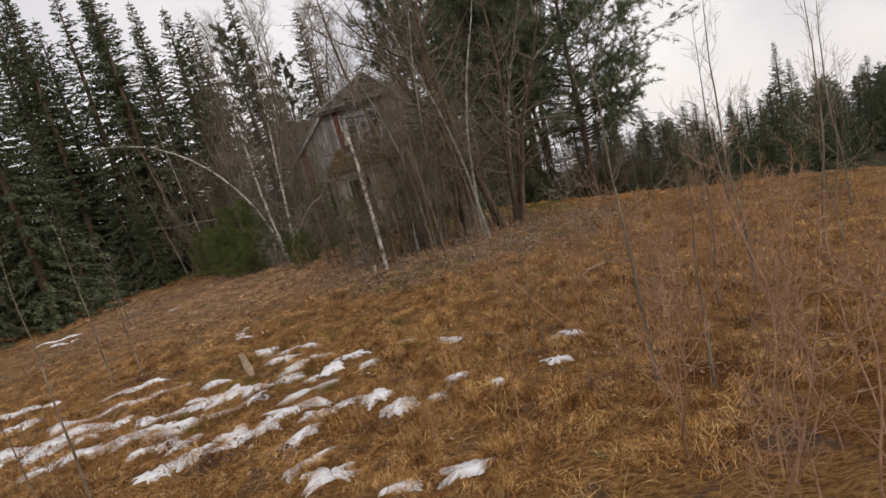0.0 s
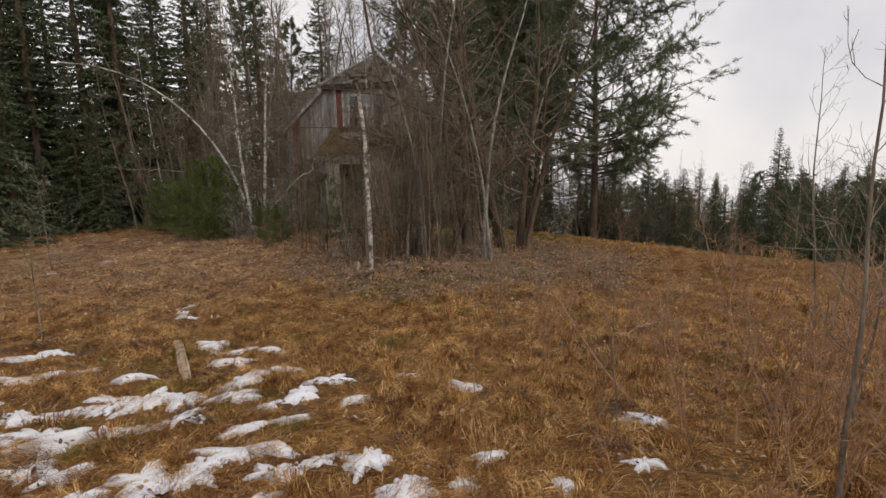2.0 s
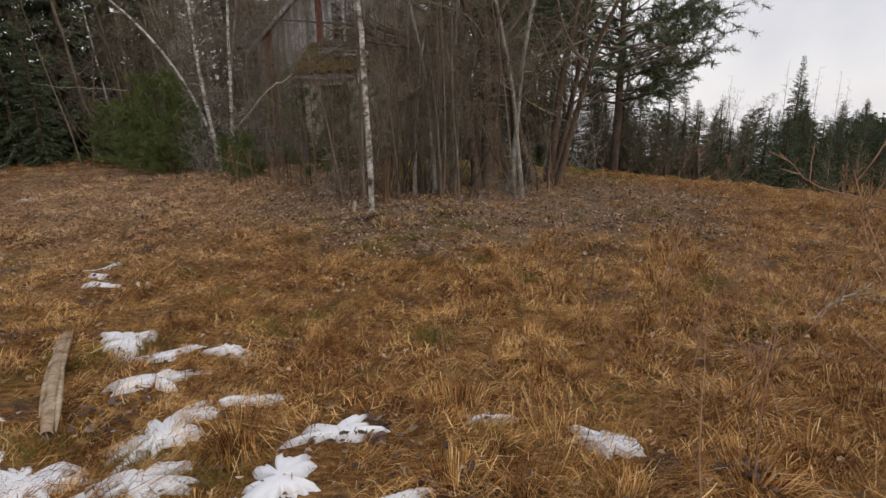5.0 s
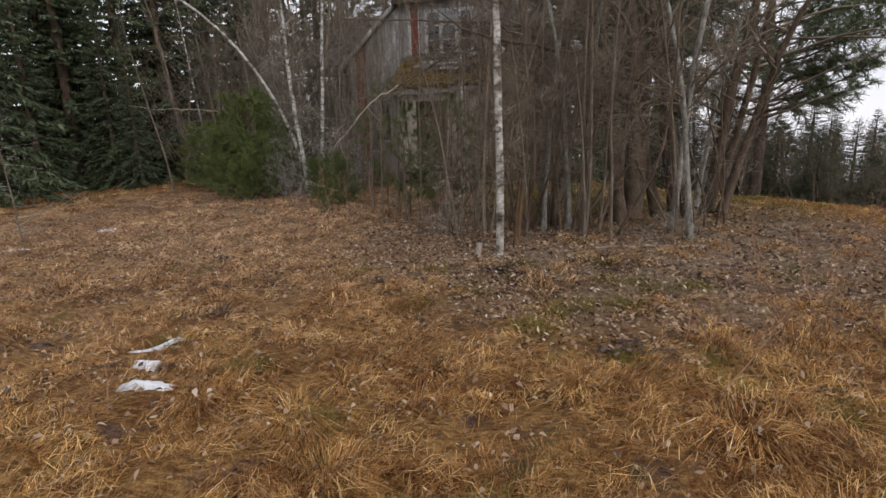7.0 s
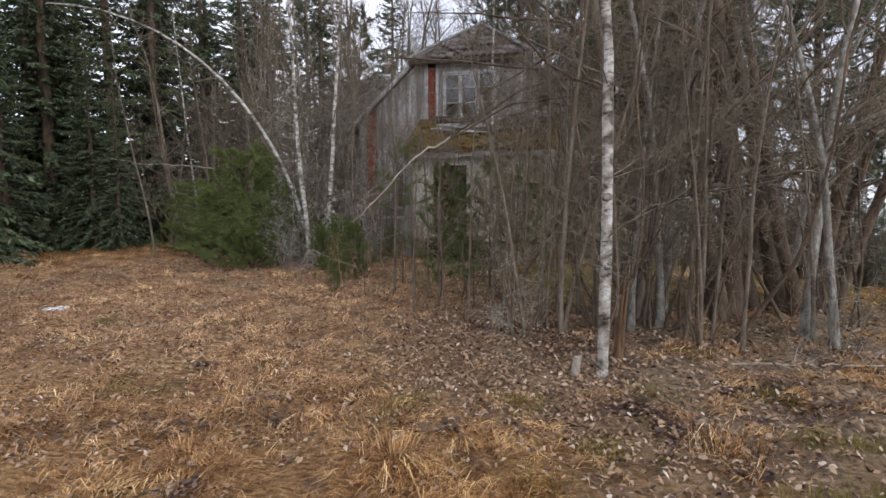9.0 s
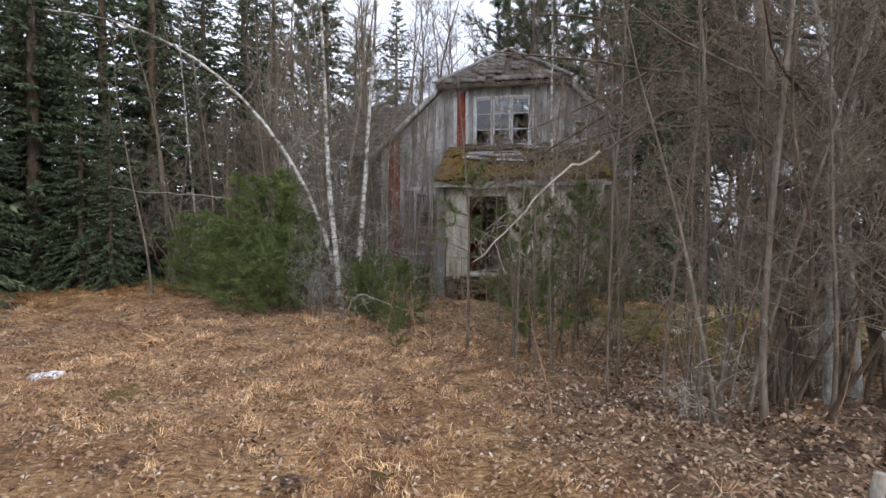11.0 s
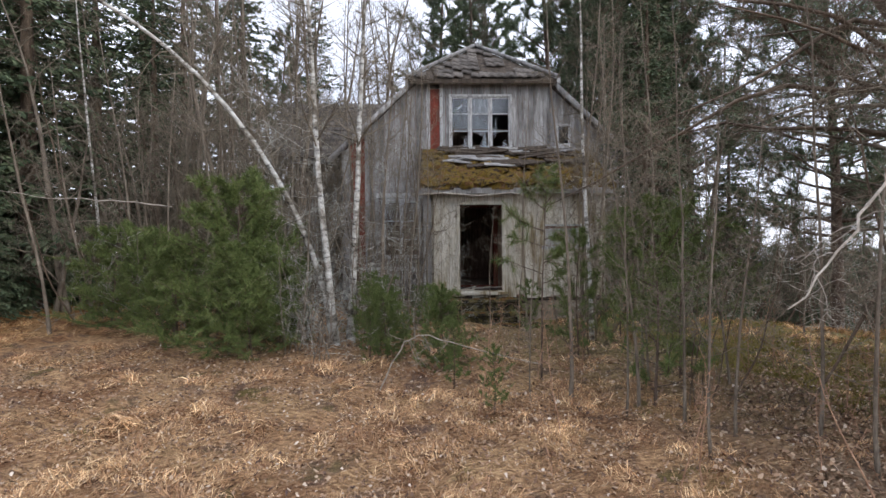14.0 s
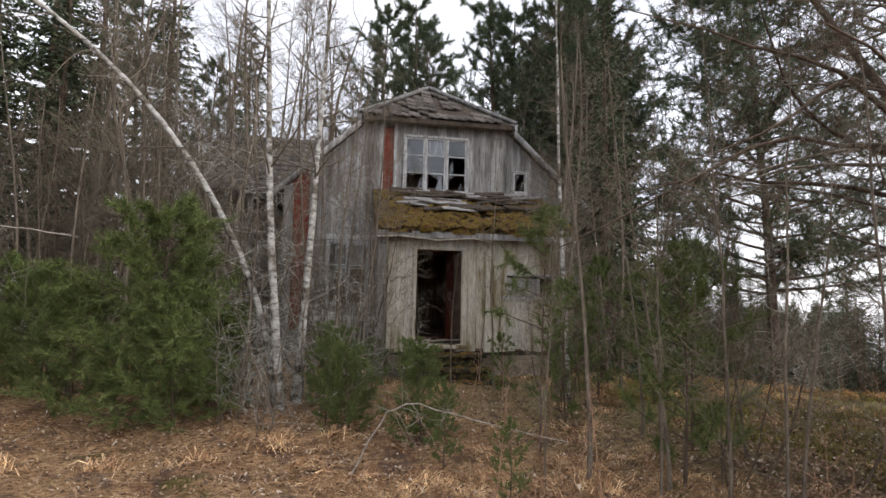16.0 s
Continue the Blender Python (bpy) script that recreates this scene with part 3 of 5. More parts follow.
def bare_tree(name, label, seed, height, r0, bark, twig, kids, reach, lean=(0, 0), stems=1, first=0.35, lift=0.05, wander=0.05, group="bare trees", spread=0.8, split=False):
    rng = np.random.default_rng(seed)
    root = tree_root(name, label, group)
    trunk, crown, limbs = Geo(), Geo(), [] if split else None
    for s in range(stems):
        h = height * (1 if not s else rng.uniform(0.55, 0.95))
        way = np.array([lean[0], lean[1], 1.0]) + (rng.normal(0, 0.16, 3) * (1, 1, 0) if stems > 1 else 0)
        off = rng.normal(0, 0.16, 3) * (1, 1, 0) if stems > 1 else np.zeros(3)
        pts = bough(rng, off - np.array([0, 0, 0.12]), way, h, 12, wander, 0.02)
        f = np.linspace(0, 1, 13)
        r = r0 * (1 if not s else 0.75) * (1 - 0.88 * f)
        r[0] *= 1.35
        trunk.tube(pts, r, 9)
        branch_out(rng, crown, pts, r0 * 0.85, 0, reach, 0.34, kids if not s else (max(kids[0] * 2 // 3, 3), *kids[1:]), lift, spread, 0.16, first, limbs)
    part("trunk", trunk.mesh("trunk", bark), root)
    if split:
        for limb in limbs:
            part("branch", limb.mesh("branch", twig), root)
    else:
        tagged(part("crown", crown.mesh("crown", twig), root), kind="stuff")
    return root


def spruce_tree(name, label, seed, height, radius, group, low=0.03, needles=SPRUCE, fine=1.0, droop=-0.10, whorl=0.34):
    rng = np.random.default_rng(seed)
    root = tree_root(name, label, group)
    trunk, wood, crown = Geo(), Geo(), Geo()
    trunk.tube([(0, 0, -0.2), (0, 0, height * 0.5), (0, 0, height)], [height * 0.016, height * 0.009, 0.01], 8)
    V = []
    z = low * height
    while z < height * 0.985:
        f = z / height
        for a in rng.uniform(0, 6.28, rng.integers(5, 8)):
            ln = radius * (1 - f) ** 0.8 * rng.uniform(0.65, 1.15) + 0.08 * radius * (1 - f) + 0.05
            line = bough(rng, (0, 0, z), (np.cos(a), np.sin(a), 0.25 - 0.5 * (1 - f)), ln, 5, 0.05, droop * 0.3 if f < 0.7 else 0.05)
            wood.tube(line, np.linspace(0.012, 0.003, 6) * (0.4 + radius * 0.25), 3)
            count = max(int(ln * 24 / fine), 8)
            g = rng.uniform(0.12, 1.0, count)
            k = np.minimum((g * 5).astype(int), 4)
            at = line[k] + (line[k + 1] - line[k]) * (g * 5 - k)[:, None]
            d = line[k + 1] - line[k]
            d /= np.linalg.norm(d, axis=1)[:, None]
            sd = np.stack([-d[:, 1], d[:, 0], np.zeros(count)], 1) * rng.choice((-1, 1), count)[:, None]
            way = d * rng.uniform(0.2, 0.9, count)[:, None] + sd * rng.uniform(0.2, 1.0, count)[:, None] + np.stack([np.zeros(count), np.zeros(count), rng.uniform(-0.75, 0.05, count)], 1)
            way /= np.linalg.norm(way, axis=1)[:, None]
            sz = rng.uniform(0.16, 0.42, count)[:, None] * fine * (0.6 + 0.4 * (1 - f))
            wd = np.cross(way, rng.normal(0, 1, (count, 3)))
            wd /= np.linalg.norm(wd, axis=1)[:, None] + 1e-9
            wd *= sz * 0.17
            V.append(np.stack([at, at + way * sz * 0.45 + wd, at + way * sz, at + way * sz * 0.45 - wd], 1).reshape(-1, 3))
        z += whorl * 0.8 * fine * rng.uniform(0.7, 1.2)
    v = np.concatenate(V)
    crown.faces(v, np.arange(len(v)).reshape(-1, 4))
    part("trunk", trunk.mesh("trunk", BARK_DARK), root)
    tagged(part("wood", wood.mesh("wood", BARK_DARK), root), kind="stuff")
    tagged(part("crown", crown.mesh("crown", needles, smooth=False), root), kind="stuff")
    return root


def tufts(rng, at, way, count, size, width):
    """Needles that burst from shoot ends: thin blades round each shoot."""
    n = len(at)
    at, way = np.repeat(at, count, 0), np.repeat(way, count, 0)
    d = way * 0.75 + rng.normal(0, 0.62, (n * count, 3))
    d /= np.linalg.norm(d, axis=1)[:, None]
    base = at - way * size * rng.uniform(0, 1.3, n * count)[:, None]
    ln = size * rng.uniform(0.7, 1.2, n * count)[:, None]
    w = np.cross(d, rng.normal(0, 1, (n * count, 3)))
    w *= width / (np.linalg.norm(w, axis=1)[:, None] + 1e-9)
    return np.stack([base - w, base + w, base + d * ln], 1).reshape(-1, 3)


def pine_tree(name, label, seed, height, radius, group, bare=0.35, boughs=46, needle=(10, 0.15, 0.010), twigs=9, mat=PINE, lean=0.03, up=0.12, r0=0.017):
    rng = np.random.default_rng(seed)
    root = tree_root(name, label, group)
    trunk, wood, crown = Geo(), Geo(), Geo()
    stem = bough(rng, (0, 0, -0.2), (lean, lean * 0.4, 1), height + 0.2, 10, 0.02, 0.02)
    trunk.tube(stem, np.linspace(height * r0, height * r0 * 0.12, 11), 9)
    A, D = [], []
    for b in range(boughs):
        f = bare + (0.99 - bare) * (b + rng.random()) / boughs
        k = min(int(f * 10), 9)
        at = stem[k] + (stem[k + 1] - stem[k]) * (f * 10 - k)
        a = b * 2.4 + rng.normal(0, 0.4)
        g = (f - bare) / (1 - bare)
        ln = radius * (0.35 + 0.65 * np.sin(np.pi * min(0.25 + g * 0.75, 1))) * rng.uniform(0.55, 1.1)
        line = bough(rng, at, (np.cos(a), np.sin(a), 0.15 + 0.5 * g), ln, 6, 0.12, up)
        r = height * r0 * 0.28 * (1.1 - g)
        wood.tube(line, np.linspace(max(r, 0.006), 0.004, 7), 4)
        for _ in range(twigs):
            h = rng.uniform(0.3, 1.0)
            j = min(int(h * 6), 5)
            p = line[j] + (line[j + 1] - line[j]) * (h * 6 - j)
            tw = bough(rng, p, (line[j + 1] - line[j]) / ln * 6 * 0.6 + rng.normal(0, 0.55, 3), ln * rng.uniform(0.15, 0.36), 3, 0.15, up)
            wood.tube(tw, [0.005, 0.004, 0.003, 0.002], 3)
            for q in (1, 2, 3):
                A.append(tw[q])
                D.append(unit(tw[q] - tw[q - 1]))
        A.append(line[-1])
        D.append(unit(line[-1] - line[-2]))
    v = tufts(rng, np.array(A), np.array(D), *needle)
    crown.faces(v, np.arange(len(v)).reshape(-1, 3))
    part("trunk", trunk.mesh("trunk", PINE_BARK), root)
    tagged(part("wood", wood.mesh("wood", PINE_BARK), root), kind="stuff")
    tagged(part("crown", crown.mesh("crown", mat, smooth=False), root), kind="stuff")
    return root


def stand(ob, x, y, turn=0.0, scale=1.0, sink=0.0):
    ob.matrix_basis = pose(x, y, float(ground_z(x, y)) - sink, 0, 0, turn)
    ob.scale = (scale,) * 3
    return ob


def also(ob, x, y, turn, scale, tilt=(0, 0)):
    c = copy_thing(ob, pose(x, y, float(ground_z(x, y)), tilt[0], tilt[1], turn))
    c.scale = (scale,) * 3
    return c


def birch_snag():
    """A dead birch that has snapped off at three and a half metres."""
    rng = np.random.default_rng(5)
    root = tree_root("birch_snag", "dead white birch trunk snapped off at the top, bark peeling", "birches")
    trunk, stub = Geo(), Geo()
    t = np.linspace(0, 1, 16)
    pts = np.stack([0.03 - 0.11 * np.clip((t - 0.74) / 0.26, 0, 1) + 0.012 * np.sin(7 * t), 0.05 * t + 0.015 * np.sin(9 * t), -0.12 + 3.68 * t], 1)
    r = 0.049 * (1 - 0.26 * t) * (1 + rng.normal(0, 0.05, 16))
    r[0] *= 1.35
    trunk.tube(pts, r, 10)
    trunk.tube([pts[-1], pts[-1] + (-0.012, 0, 0.05), pts[-1] + (-0.03, 0.0, 0.13)], [r[-1], 0.024, 0.003], 8)
    part("trunk", trunk.mesh("trunk", BIRCH), root)
    a = pts[-2]
    stub.tube([a, a + (-0.07, 0.02, 0.02), a + (-0.13, 0.03, -0.22), a + (-0.16, 0.02, -0.55)], [0.022, 0.024, 0.02, 0.008], 7)
    part("broken_limb", stub.mesh("broken_limb", BARK_DARK), root, "dark limb hanging from the break")
    for k in range(9):
        g = Geo()
        at = pts[rng.integers(3, 14)]
        way = unit(np.array([rng.normal(), rng.normal(), 0.35]))
        line = bough(rng, at, way, rng.uniform(0.35, 0.9), 5, 0.14, 0.04)
        g.tube(line, np.linspace(0.007, 0.002, 6), 4)
        branch_out(rng, g, line, 0.006, 0, 0.4, 0.4, (5, 3), 0.02, 0.8, 0.16, 0.2)
        part("branch", g.mesh("branch", TWIG), root)
    for z, a in ((0.85, 2.0), (1.45, 4.2), (2.3, 0.6)):
        g = Geo()
        k = z / 3.68 * 15
        c = pts[int(k)]
        d = np.array([math.cos(a), math.sin(a), 0])
        g.tube([c + d * 0.03 + (0, 0, z - c[2]), c + d * 0.075 + (0, 0, z - c[2] - 0.005), c + d * 0.08 + (0, 0, z - c[2] - 0.02)], [0.045, 0.036, 0.004], 8)
        part("bracket_fungus", g.mesh("bracket_fungus", BARK_PALE), root)
    return root


def rotten_snag():
    """A torn, rust-brown rotten stem beside the birch."""
    rng = np.random.default_rng(6)
    root = tree_root("rotten_snag", "torn rust-brown rotten stem standing beside a birch", "", "stump")
    for k in range(6):
        g = Geo()
        a, h = k * 1.05, rng.uniform(0.35, 0.95)
        o = np.array([0.026 * math.cos(a), 0.026 * math.sin(a), 0])
        line = np.array([o - (0, 0, 0.1), o * 0.9 + (0.02, 0, h * 0.5), o * 1.1 + (0.08 * h, 0.02, h)])
        g.tube(line, [0.026, 0.020, 0.003], 5)
        part("splinter", g.mesh("splinter", ROTTEN), root)
    return root


stand(rotten_snag(), -1.02, 11.8)

# birches: the broken one at the wood's edge, the pair before the house, the arching one
stand(birch_snag(), -1.27, 11.5)
stand(bare_tree("birch_tree", "young white birch beside the green spruce thicket", 8, 9.0, 0.062, BIRCH, TWIG, (30, 5, 3), 1.25, lean=(-0.045, 0.05), wander=0.02, first=0.35, group="birches", split=True), -5.76, 18.8)
stand(bare_tree("birch_tree", "young white birch leaning towards the house wall", 12, 8.5, 0.066, BIRCH, TWIG, (30, 5, 3), 1.25, lean=(0.05, 0.06), wander=0.02, first=0.38, group="birches", split=True), -5.52, 19.15)


def arching_birch():
    rng = np.random.default_rng(31)
    root = tree_root("birch_tree", "thin birch bent over in a long pale arch", "birches")
    trunk, crown, limbs = Geo(), Geo(), []
    t = np.linspace(0, 1, 15)
    x = -0.05 - 5.6 * t ** 1.5
    z = -0.1 + 5.85 * np.sin(t * np.pi * 0.5) ** 0.9
    y = 0.25 * np.sin(3 * t) - 0.3 * t
    pts = np.stack([x, y, z], 1)
    trunk.tube(pts, 0.05 * (1 - 0.72 * t), 8)
    branch_out(rng, crown, pts, 0.045, 0, 1.1, 0.3, (26, 4, 2), -0.02, 0.8, 0.16, 0.3, limbs)
    part("trunk", trunk.mesh("trunk", BIRCH), root)
    for limb in limbs:
        part("branch", limb.mesh("branch", TWIG), root)
    return root


stand(arching_birch(), -5.75, 18.95)
thin_birch = stand(bare_tree("birch_tree", "very slender white birch before the porch", 15, 9.0, 0.038, BIRCH, TWIG, (24, 4, 3), 0.9, lean=(0.0, 0.01), wander=0.02, first=0.3, group="birches", split=True), -1.6, 18.3)
also(thin_birch, -11.2, 24.6, 80, 1.1, (0, -4))
for x, y, a, s in ((29.5, 40, 20, 0.85), (31, 41, 140, 0.95), (33.5, 41, 260, 0.9), (30.5, 43, 50, 1.0), (36, 44, 10, 1.0), (23, 45, 200, 0.75)):
    also(thin_birch, x, y, a, s * 1.1)

# alders and grey willows in the clump by the path
alder = stand(bare_tree("alder_tree", "dark many-stemmed alder with crooked spreading limbs", 21, 8.5, 0.13, BARK_DARK, TWIG, (24, 7, 5), 2.6, stems=3, first=0.22, lift=0.05, wander=0.05, group="alders", split=True), 0.72, 13.7)
alder_two = stand(bare_tree("alder_tree", "grey alder with a dense tangle of fine twigs", 22, 8.0, 0.085, BARK_GREY, TWIG, (26, 7, 5), 1.8, stems=2, first=0.15, lift=0.04, wander=0.05, group="alders", split=True), -0.19, 13.6)
for x, y, a, s in ((1.85, 14.05, 70, 0.95), (2.7, 14.6, 200, 0.8)):
    also(alder, x, y, a, s)
for x, y, a, s in ((3.6, 22.0, 60, 0.9), (-8.0, 24.0, 15, 1.0), (-6.9, 23.2, 215, 1.05), (-9.4, 25.8, 100, 1.1), (-7.6, 26.5, 330, 1.1), (-5.6, 26.5, 45, 1.2), (-10.8, 27.2, 190, 1.2), (-4.0, 29.0, 80, 1.35), (-2.5, 30.0, 280, 1.4), (1.5, 30.5, 10, 1.3), (4.5, 27.0, 200, 1.2), (-12.5, 25.0, 300, 1.1), (-6.5, 29.5, 160, 1.35)):
    also(alder_two, x, y, a, s)


grey_birch = stand(bare_tree("birch_tree", "slender grey birch with lichen-blotched pale bark", 33, 8.0, 0.055, BARK_PALE, TWIG, (30, 7, 4), 1.7, first=0.22, lift=0.05, wander=0.045, group="birches", split=True), 0.33, 14.2)
for x, y, a, s, tilt in ((1.28, 12.8, 80, 0.95, (0, 2)), (1.42, 12.55, 190, 0.8, (0, 4)), (-0.1, 13.2, 260, 0.85, (0, -2)), (-0.5, 13.0, 120, 0.7, (2, 2)), (2.6, 15.2, 20, 0.9, (0, 4))):
    also(grey_birch, x, y, a, s, tilt)


def overhanging_alder():
    """An old alder whose long limbs reach westward over the path."""
    rng = np.random.default_rng(27)
    root = tree_root("alder_tree", "old dark alder with long crooked overhanging limbs", "alders")
    trunk = Geo()
    stem = bough(rng, (0, 0, -0.15), (0.05, 0.05, 1), 8.0, 12, 0.05, 0.02)
    trunk.tube(stem, np.linspace(0.15, 0.03, 13), 9)
    part("trunk", trunk.mesh("trunk", BARK_DARK), root)
    for z, ln, side, up in ((2.0, 3.4, -0.1, 0.35), (2.6, 4.2, 0.25, 0.30), (3.1, 4.4, -0.35, 0.42), (3.7, 4.6, 0.1, 0.48), (4.3, 4.2, 0.55, 0.5), (4.9, 4.0, -0.2, 0.6), (5.6, 3.4, 0.3, 0.7), (3.3, 3.6, 0.9, 0.4), (2.3, 4.6, 0.05, 0.2), (2.9, 4.9, -0.2, 0.22), (3.5, 5.1, 0.3, 0.25)):
        limb = Geo()
        k = int((z + 0.15) / 8.15 * 12)
        line = bough(rng, stem[k], (-1, side, up), ln, 9, 0.16, -0.02)
        limb.tube(line, np.linspace(0.040, 0.005, 10), 6)
        branch_out(rng, limb, line, 0.022, 0, 1.35, 0.36, (15, 7, 4), 0.0, 0.8, 0.2, 0.2)
        part("branch", limb.mesh("branch", BARK_DARK), root)
    return root


stand(overhanging_alder(), 1.15, 14.2)

tall_birch = stand(bare_tree("birch_tree", "tall bare birch with a fine ascending crown", 17, 13.0, 0.085, BARK_GREY, TWIG, (56, 9, 6), 2.3, first=0.25, lift=0.10, wander=0.03, group="birches", spread=0.62), -6.2, 27.4)
for x, y, a, s in ((-9.0, 27.2, 40, 0.9), (-7.4, 28.8, 120, 1.0), (-4.7, 29.0, 200, 0.95), (-3.4, 31.2, 280, 1.0), (-8.6, 31.2, 330, 1.05), (-10.6, 29.6, 75, 0.9), (-5.6, 32.2, 160, 1.05), (-1.8, 33.4, 240, 1.0), (-12.2, 27.4, 300, 0.85), (0.4, 31.5, 20, 0.9), (8.2, 24.0, 100, 0.7), (2.2, 27.2, 60, 0.85), (3.8, 28.4, 190, 0.95), (-7.9, 26.0, 15, 0.85), (-5.1, 31.0, 95, 1.0), (-3.9, 30.6, 170, 0.95), (-6.7, 30.2, 255, 1.0), (-2.7, 32.0, 310, 1.0), (-9.7, 26.0, 210, 0.85), (-7.0, 27.2, 65, 0.9)):
    also(tall_birch, x, y, a, s)

# slim saplings that fill the wood
sapling = stand(bare_tree("sapling", "slender bare sapling with upswept twigs", 41, 5.5, 0.028, BARK_GREY, TWIG, (24, 5, 3), 0.95, first=0.2, lift=0.10, wander=0.035, group="saplings"), -7.1, 20.9)
rngs = np.random.default_rng(78)
for _ in range(34):
    x, y = rngs.uniform(-13, -5.2), rngs.uniform(20.6, 28)
    if x > -6.2 and y > 22:
        x -= 2
    also(sapling, x, y, rngs.uniform(0, 360), rngs.uniform(0.8, 1.5), (rngs.normal(0, 4), rngs.normal(0, 4)))
for _ in range(4):
    x, y = rngs.uniform(-1.1, 1.6), rngs.uniform(12.0, 14.8)
    if x < -1 and y > 14.0:
        continue
    also(sapling, x, y, rngs.uniform(0, 360), rngs.uniform(0.45, 1.05), (rngs.normal(0, 5), rngs.normal(0, 5)))
for _ in range(9):
    also(sapling, rngs.uniform(2.4, 9.0), rngs.uniform(20.5, 27), rngs.uniform(0, 360), rngs.uniform(0.8, 1.4), (rngs.normal(0, 4), rngs.normal(0, 4)))

also(sapling, -3.45, 15.35, 200, 0.8)

# lichen-grey brushwood
brush = stand(bare_tree("bare_bush", "tangled grey lichen-covered bush with brittle twigs", 51, 2.2, 0.016, BARK_GREY, TWIG_GREY, (8, 4, 2), 0.95, stems=5, first=0.1, lift=0.02, wander=0.10, spread=0.95, group="bare bushes"), -6.35, 18.5)
for x, y, a, s in ((-6.0, 18.7, 60, 0.9), (-6.7, 19.6, 140, 1.1), (-5.1, 18.4, 190, 1.15), (-6.2, 19.3, 250, 1.5), (-5.4, 19.6, 20, 1.5), (-4.6, 19.5, 60, 1.0), (-7.8, 20.3, 200, 1.2), (-9.2, 21.3, 20, 1.2), (-5.0, 19.9, 80, 0.9), (-1.9, 12.4, 100, 0.6), (1.2, 12.3, 75, 0.65), (3.2, 20.9, 210, 1.2), (-6.0, 17.9, 10, 0.75), (-10.6, 22.6, 250, 1.3), (4.9, 19.0, 90, 1.2)):
    also(brush, x, y, a, s)

thicket = stand(bare_tree("hazel_bush", "dense bare brown bush of fine upright twigs", 55, 4.6, 0.024, BARK_DARK, TWIG, (17, 7, 4), 1.45, stems=5, first=0.28, lift=0.03, wander=0.09, group="bare bushes", spread=0.95), 0.2, 12.9)
for _ in range(2):
    also(thicket, rngs.uniform(-0.8, 2.0), rngs.uniform(12.4, 14.0), rngs.uniform(0, 360), rngs.uniform(0.55, 1.05))
for x, y, a, s in ((-0.8, 13.2, 300, 0.85), (-0.3, 13.2, 20, 0.9)):
    also(thicket, x, y, a, s)
for _ in range(18):
    x, y = rngs.uniform(-11.5, -6.2), rngs.uniform(21.8, 28)
    also(thicket, x, y, rngs.uniform(0, 360), rngs.uniform(0.9, 1.5))
for _ in range(5):
    also(thicket, rngs.uniform(2.6, 5.0), rngs.uniform(21, 25), rngs.uniform(0, 360), rngs.uniform(0.8, 1.3))

for x, y, a, s in ((-1.6, 18.6, 10, 1.15), (-0.9, 19.5, 80, 1.3), (-0.2, 18.8, 150, 1.2), (-2.3, 19.4, 330, 0.8), (-1.5, 13.2, 170, 1.05), (-0.9, 13.8, 60, 1.15), (-8.5, 20.3, 10, 0.9)):
    also(sapling, x, y, a, s)
for _ in range(8):
    also(thicket, rngs.uniform(5.5, 13), rngs.uniform(19.5, 27), rngs.uniform(0, 360), rngs.uniform(0.6, 0.95))
for x, y, a, s in ((-1.6, 18.2, 15, 0.5), (-0.9, 18.9, 95, 0.62), (-2.2, 17.6, 175, 0.4), (0.7, 20.4, 30, 0.9), (8.4, 18.8, 100, 0.5), (10.2, 19.4, 230, 0.55), (7.2, 18.4, 320, 0.4), (-4.9, 20.3, 60, 0.85), (-5.4, 20.1, 200, 0.95), (-4.5, 21.0, 310, 0.7), (-6.3, 20.6, 100, 0.9)):
    also(thicket, x, y, a, s)

# lichen-grey saplings with level brittle branches before the house
lichen = stand(bare_tree("sapling", "dead grey sapling with brittle lichen-covered branches", 44, 3.9, 0.022, BARK_GREY, TWIG_GREY, (26, 5, 2), 1.3, first=0.08, lift=-0.01, wander=0.05, group="saplings", spread=1.0), -6.3, 18.9)
for x, y, a, s in ((-6.2, 19.5, 200, 1.15), (-5.0, 19.3, 260, 0.95), (-4.6, 20.4, 30, 0.9), (-6.9, 20.2, 100, 1.25), (-1.4, 18.9, 180, 0.9), (1.9, 17.6, 20, 0.8)):
    also(lichen, x, y, a, s)

# thin growth on the west side of the clump
for x, y, a, s in ((-2.6, 14.1, 10, 0.5), (-2.9, 15.0, 220, 0.65), (-1.5, 15.4, 290, 0.55), (-2.3, 15.7, 340, 0.55), (-1.9, 13.0, 40, 0.6), (-2.0, 16.3, 200, 0.7)):
    also(sapling, x, y, a, s, (3, -3))
for x, y, a, s in ((-2.2, 14.9, 30, 0.5),):
    also(thicket, x, y, a, s)

for x, y, a, s in ((-2.75, 20.2, 0, 0.5), (-2.1, 20.4, 120, 0.55)):
    also(sapling, x, y, a, s)
also(lichen, -3.3, 20.3, 90, 0.5)

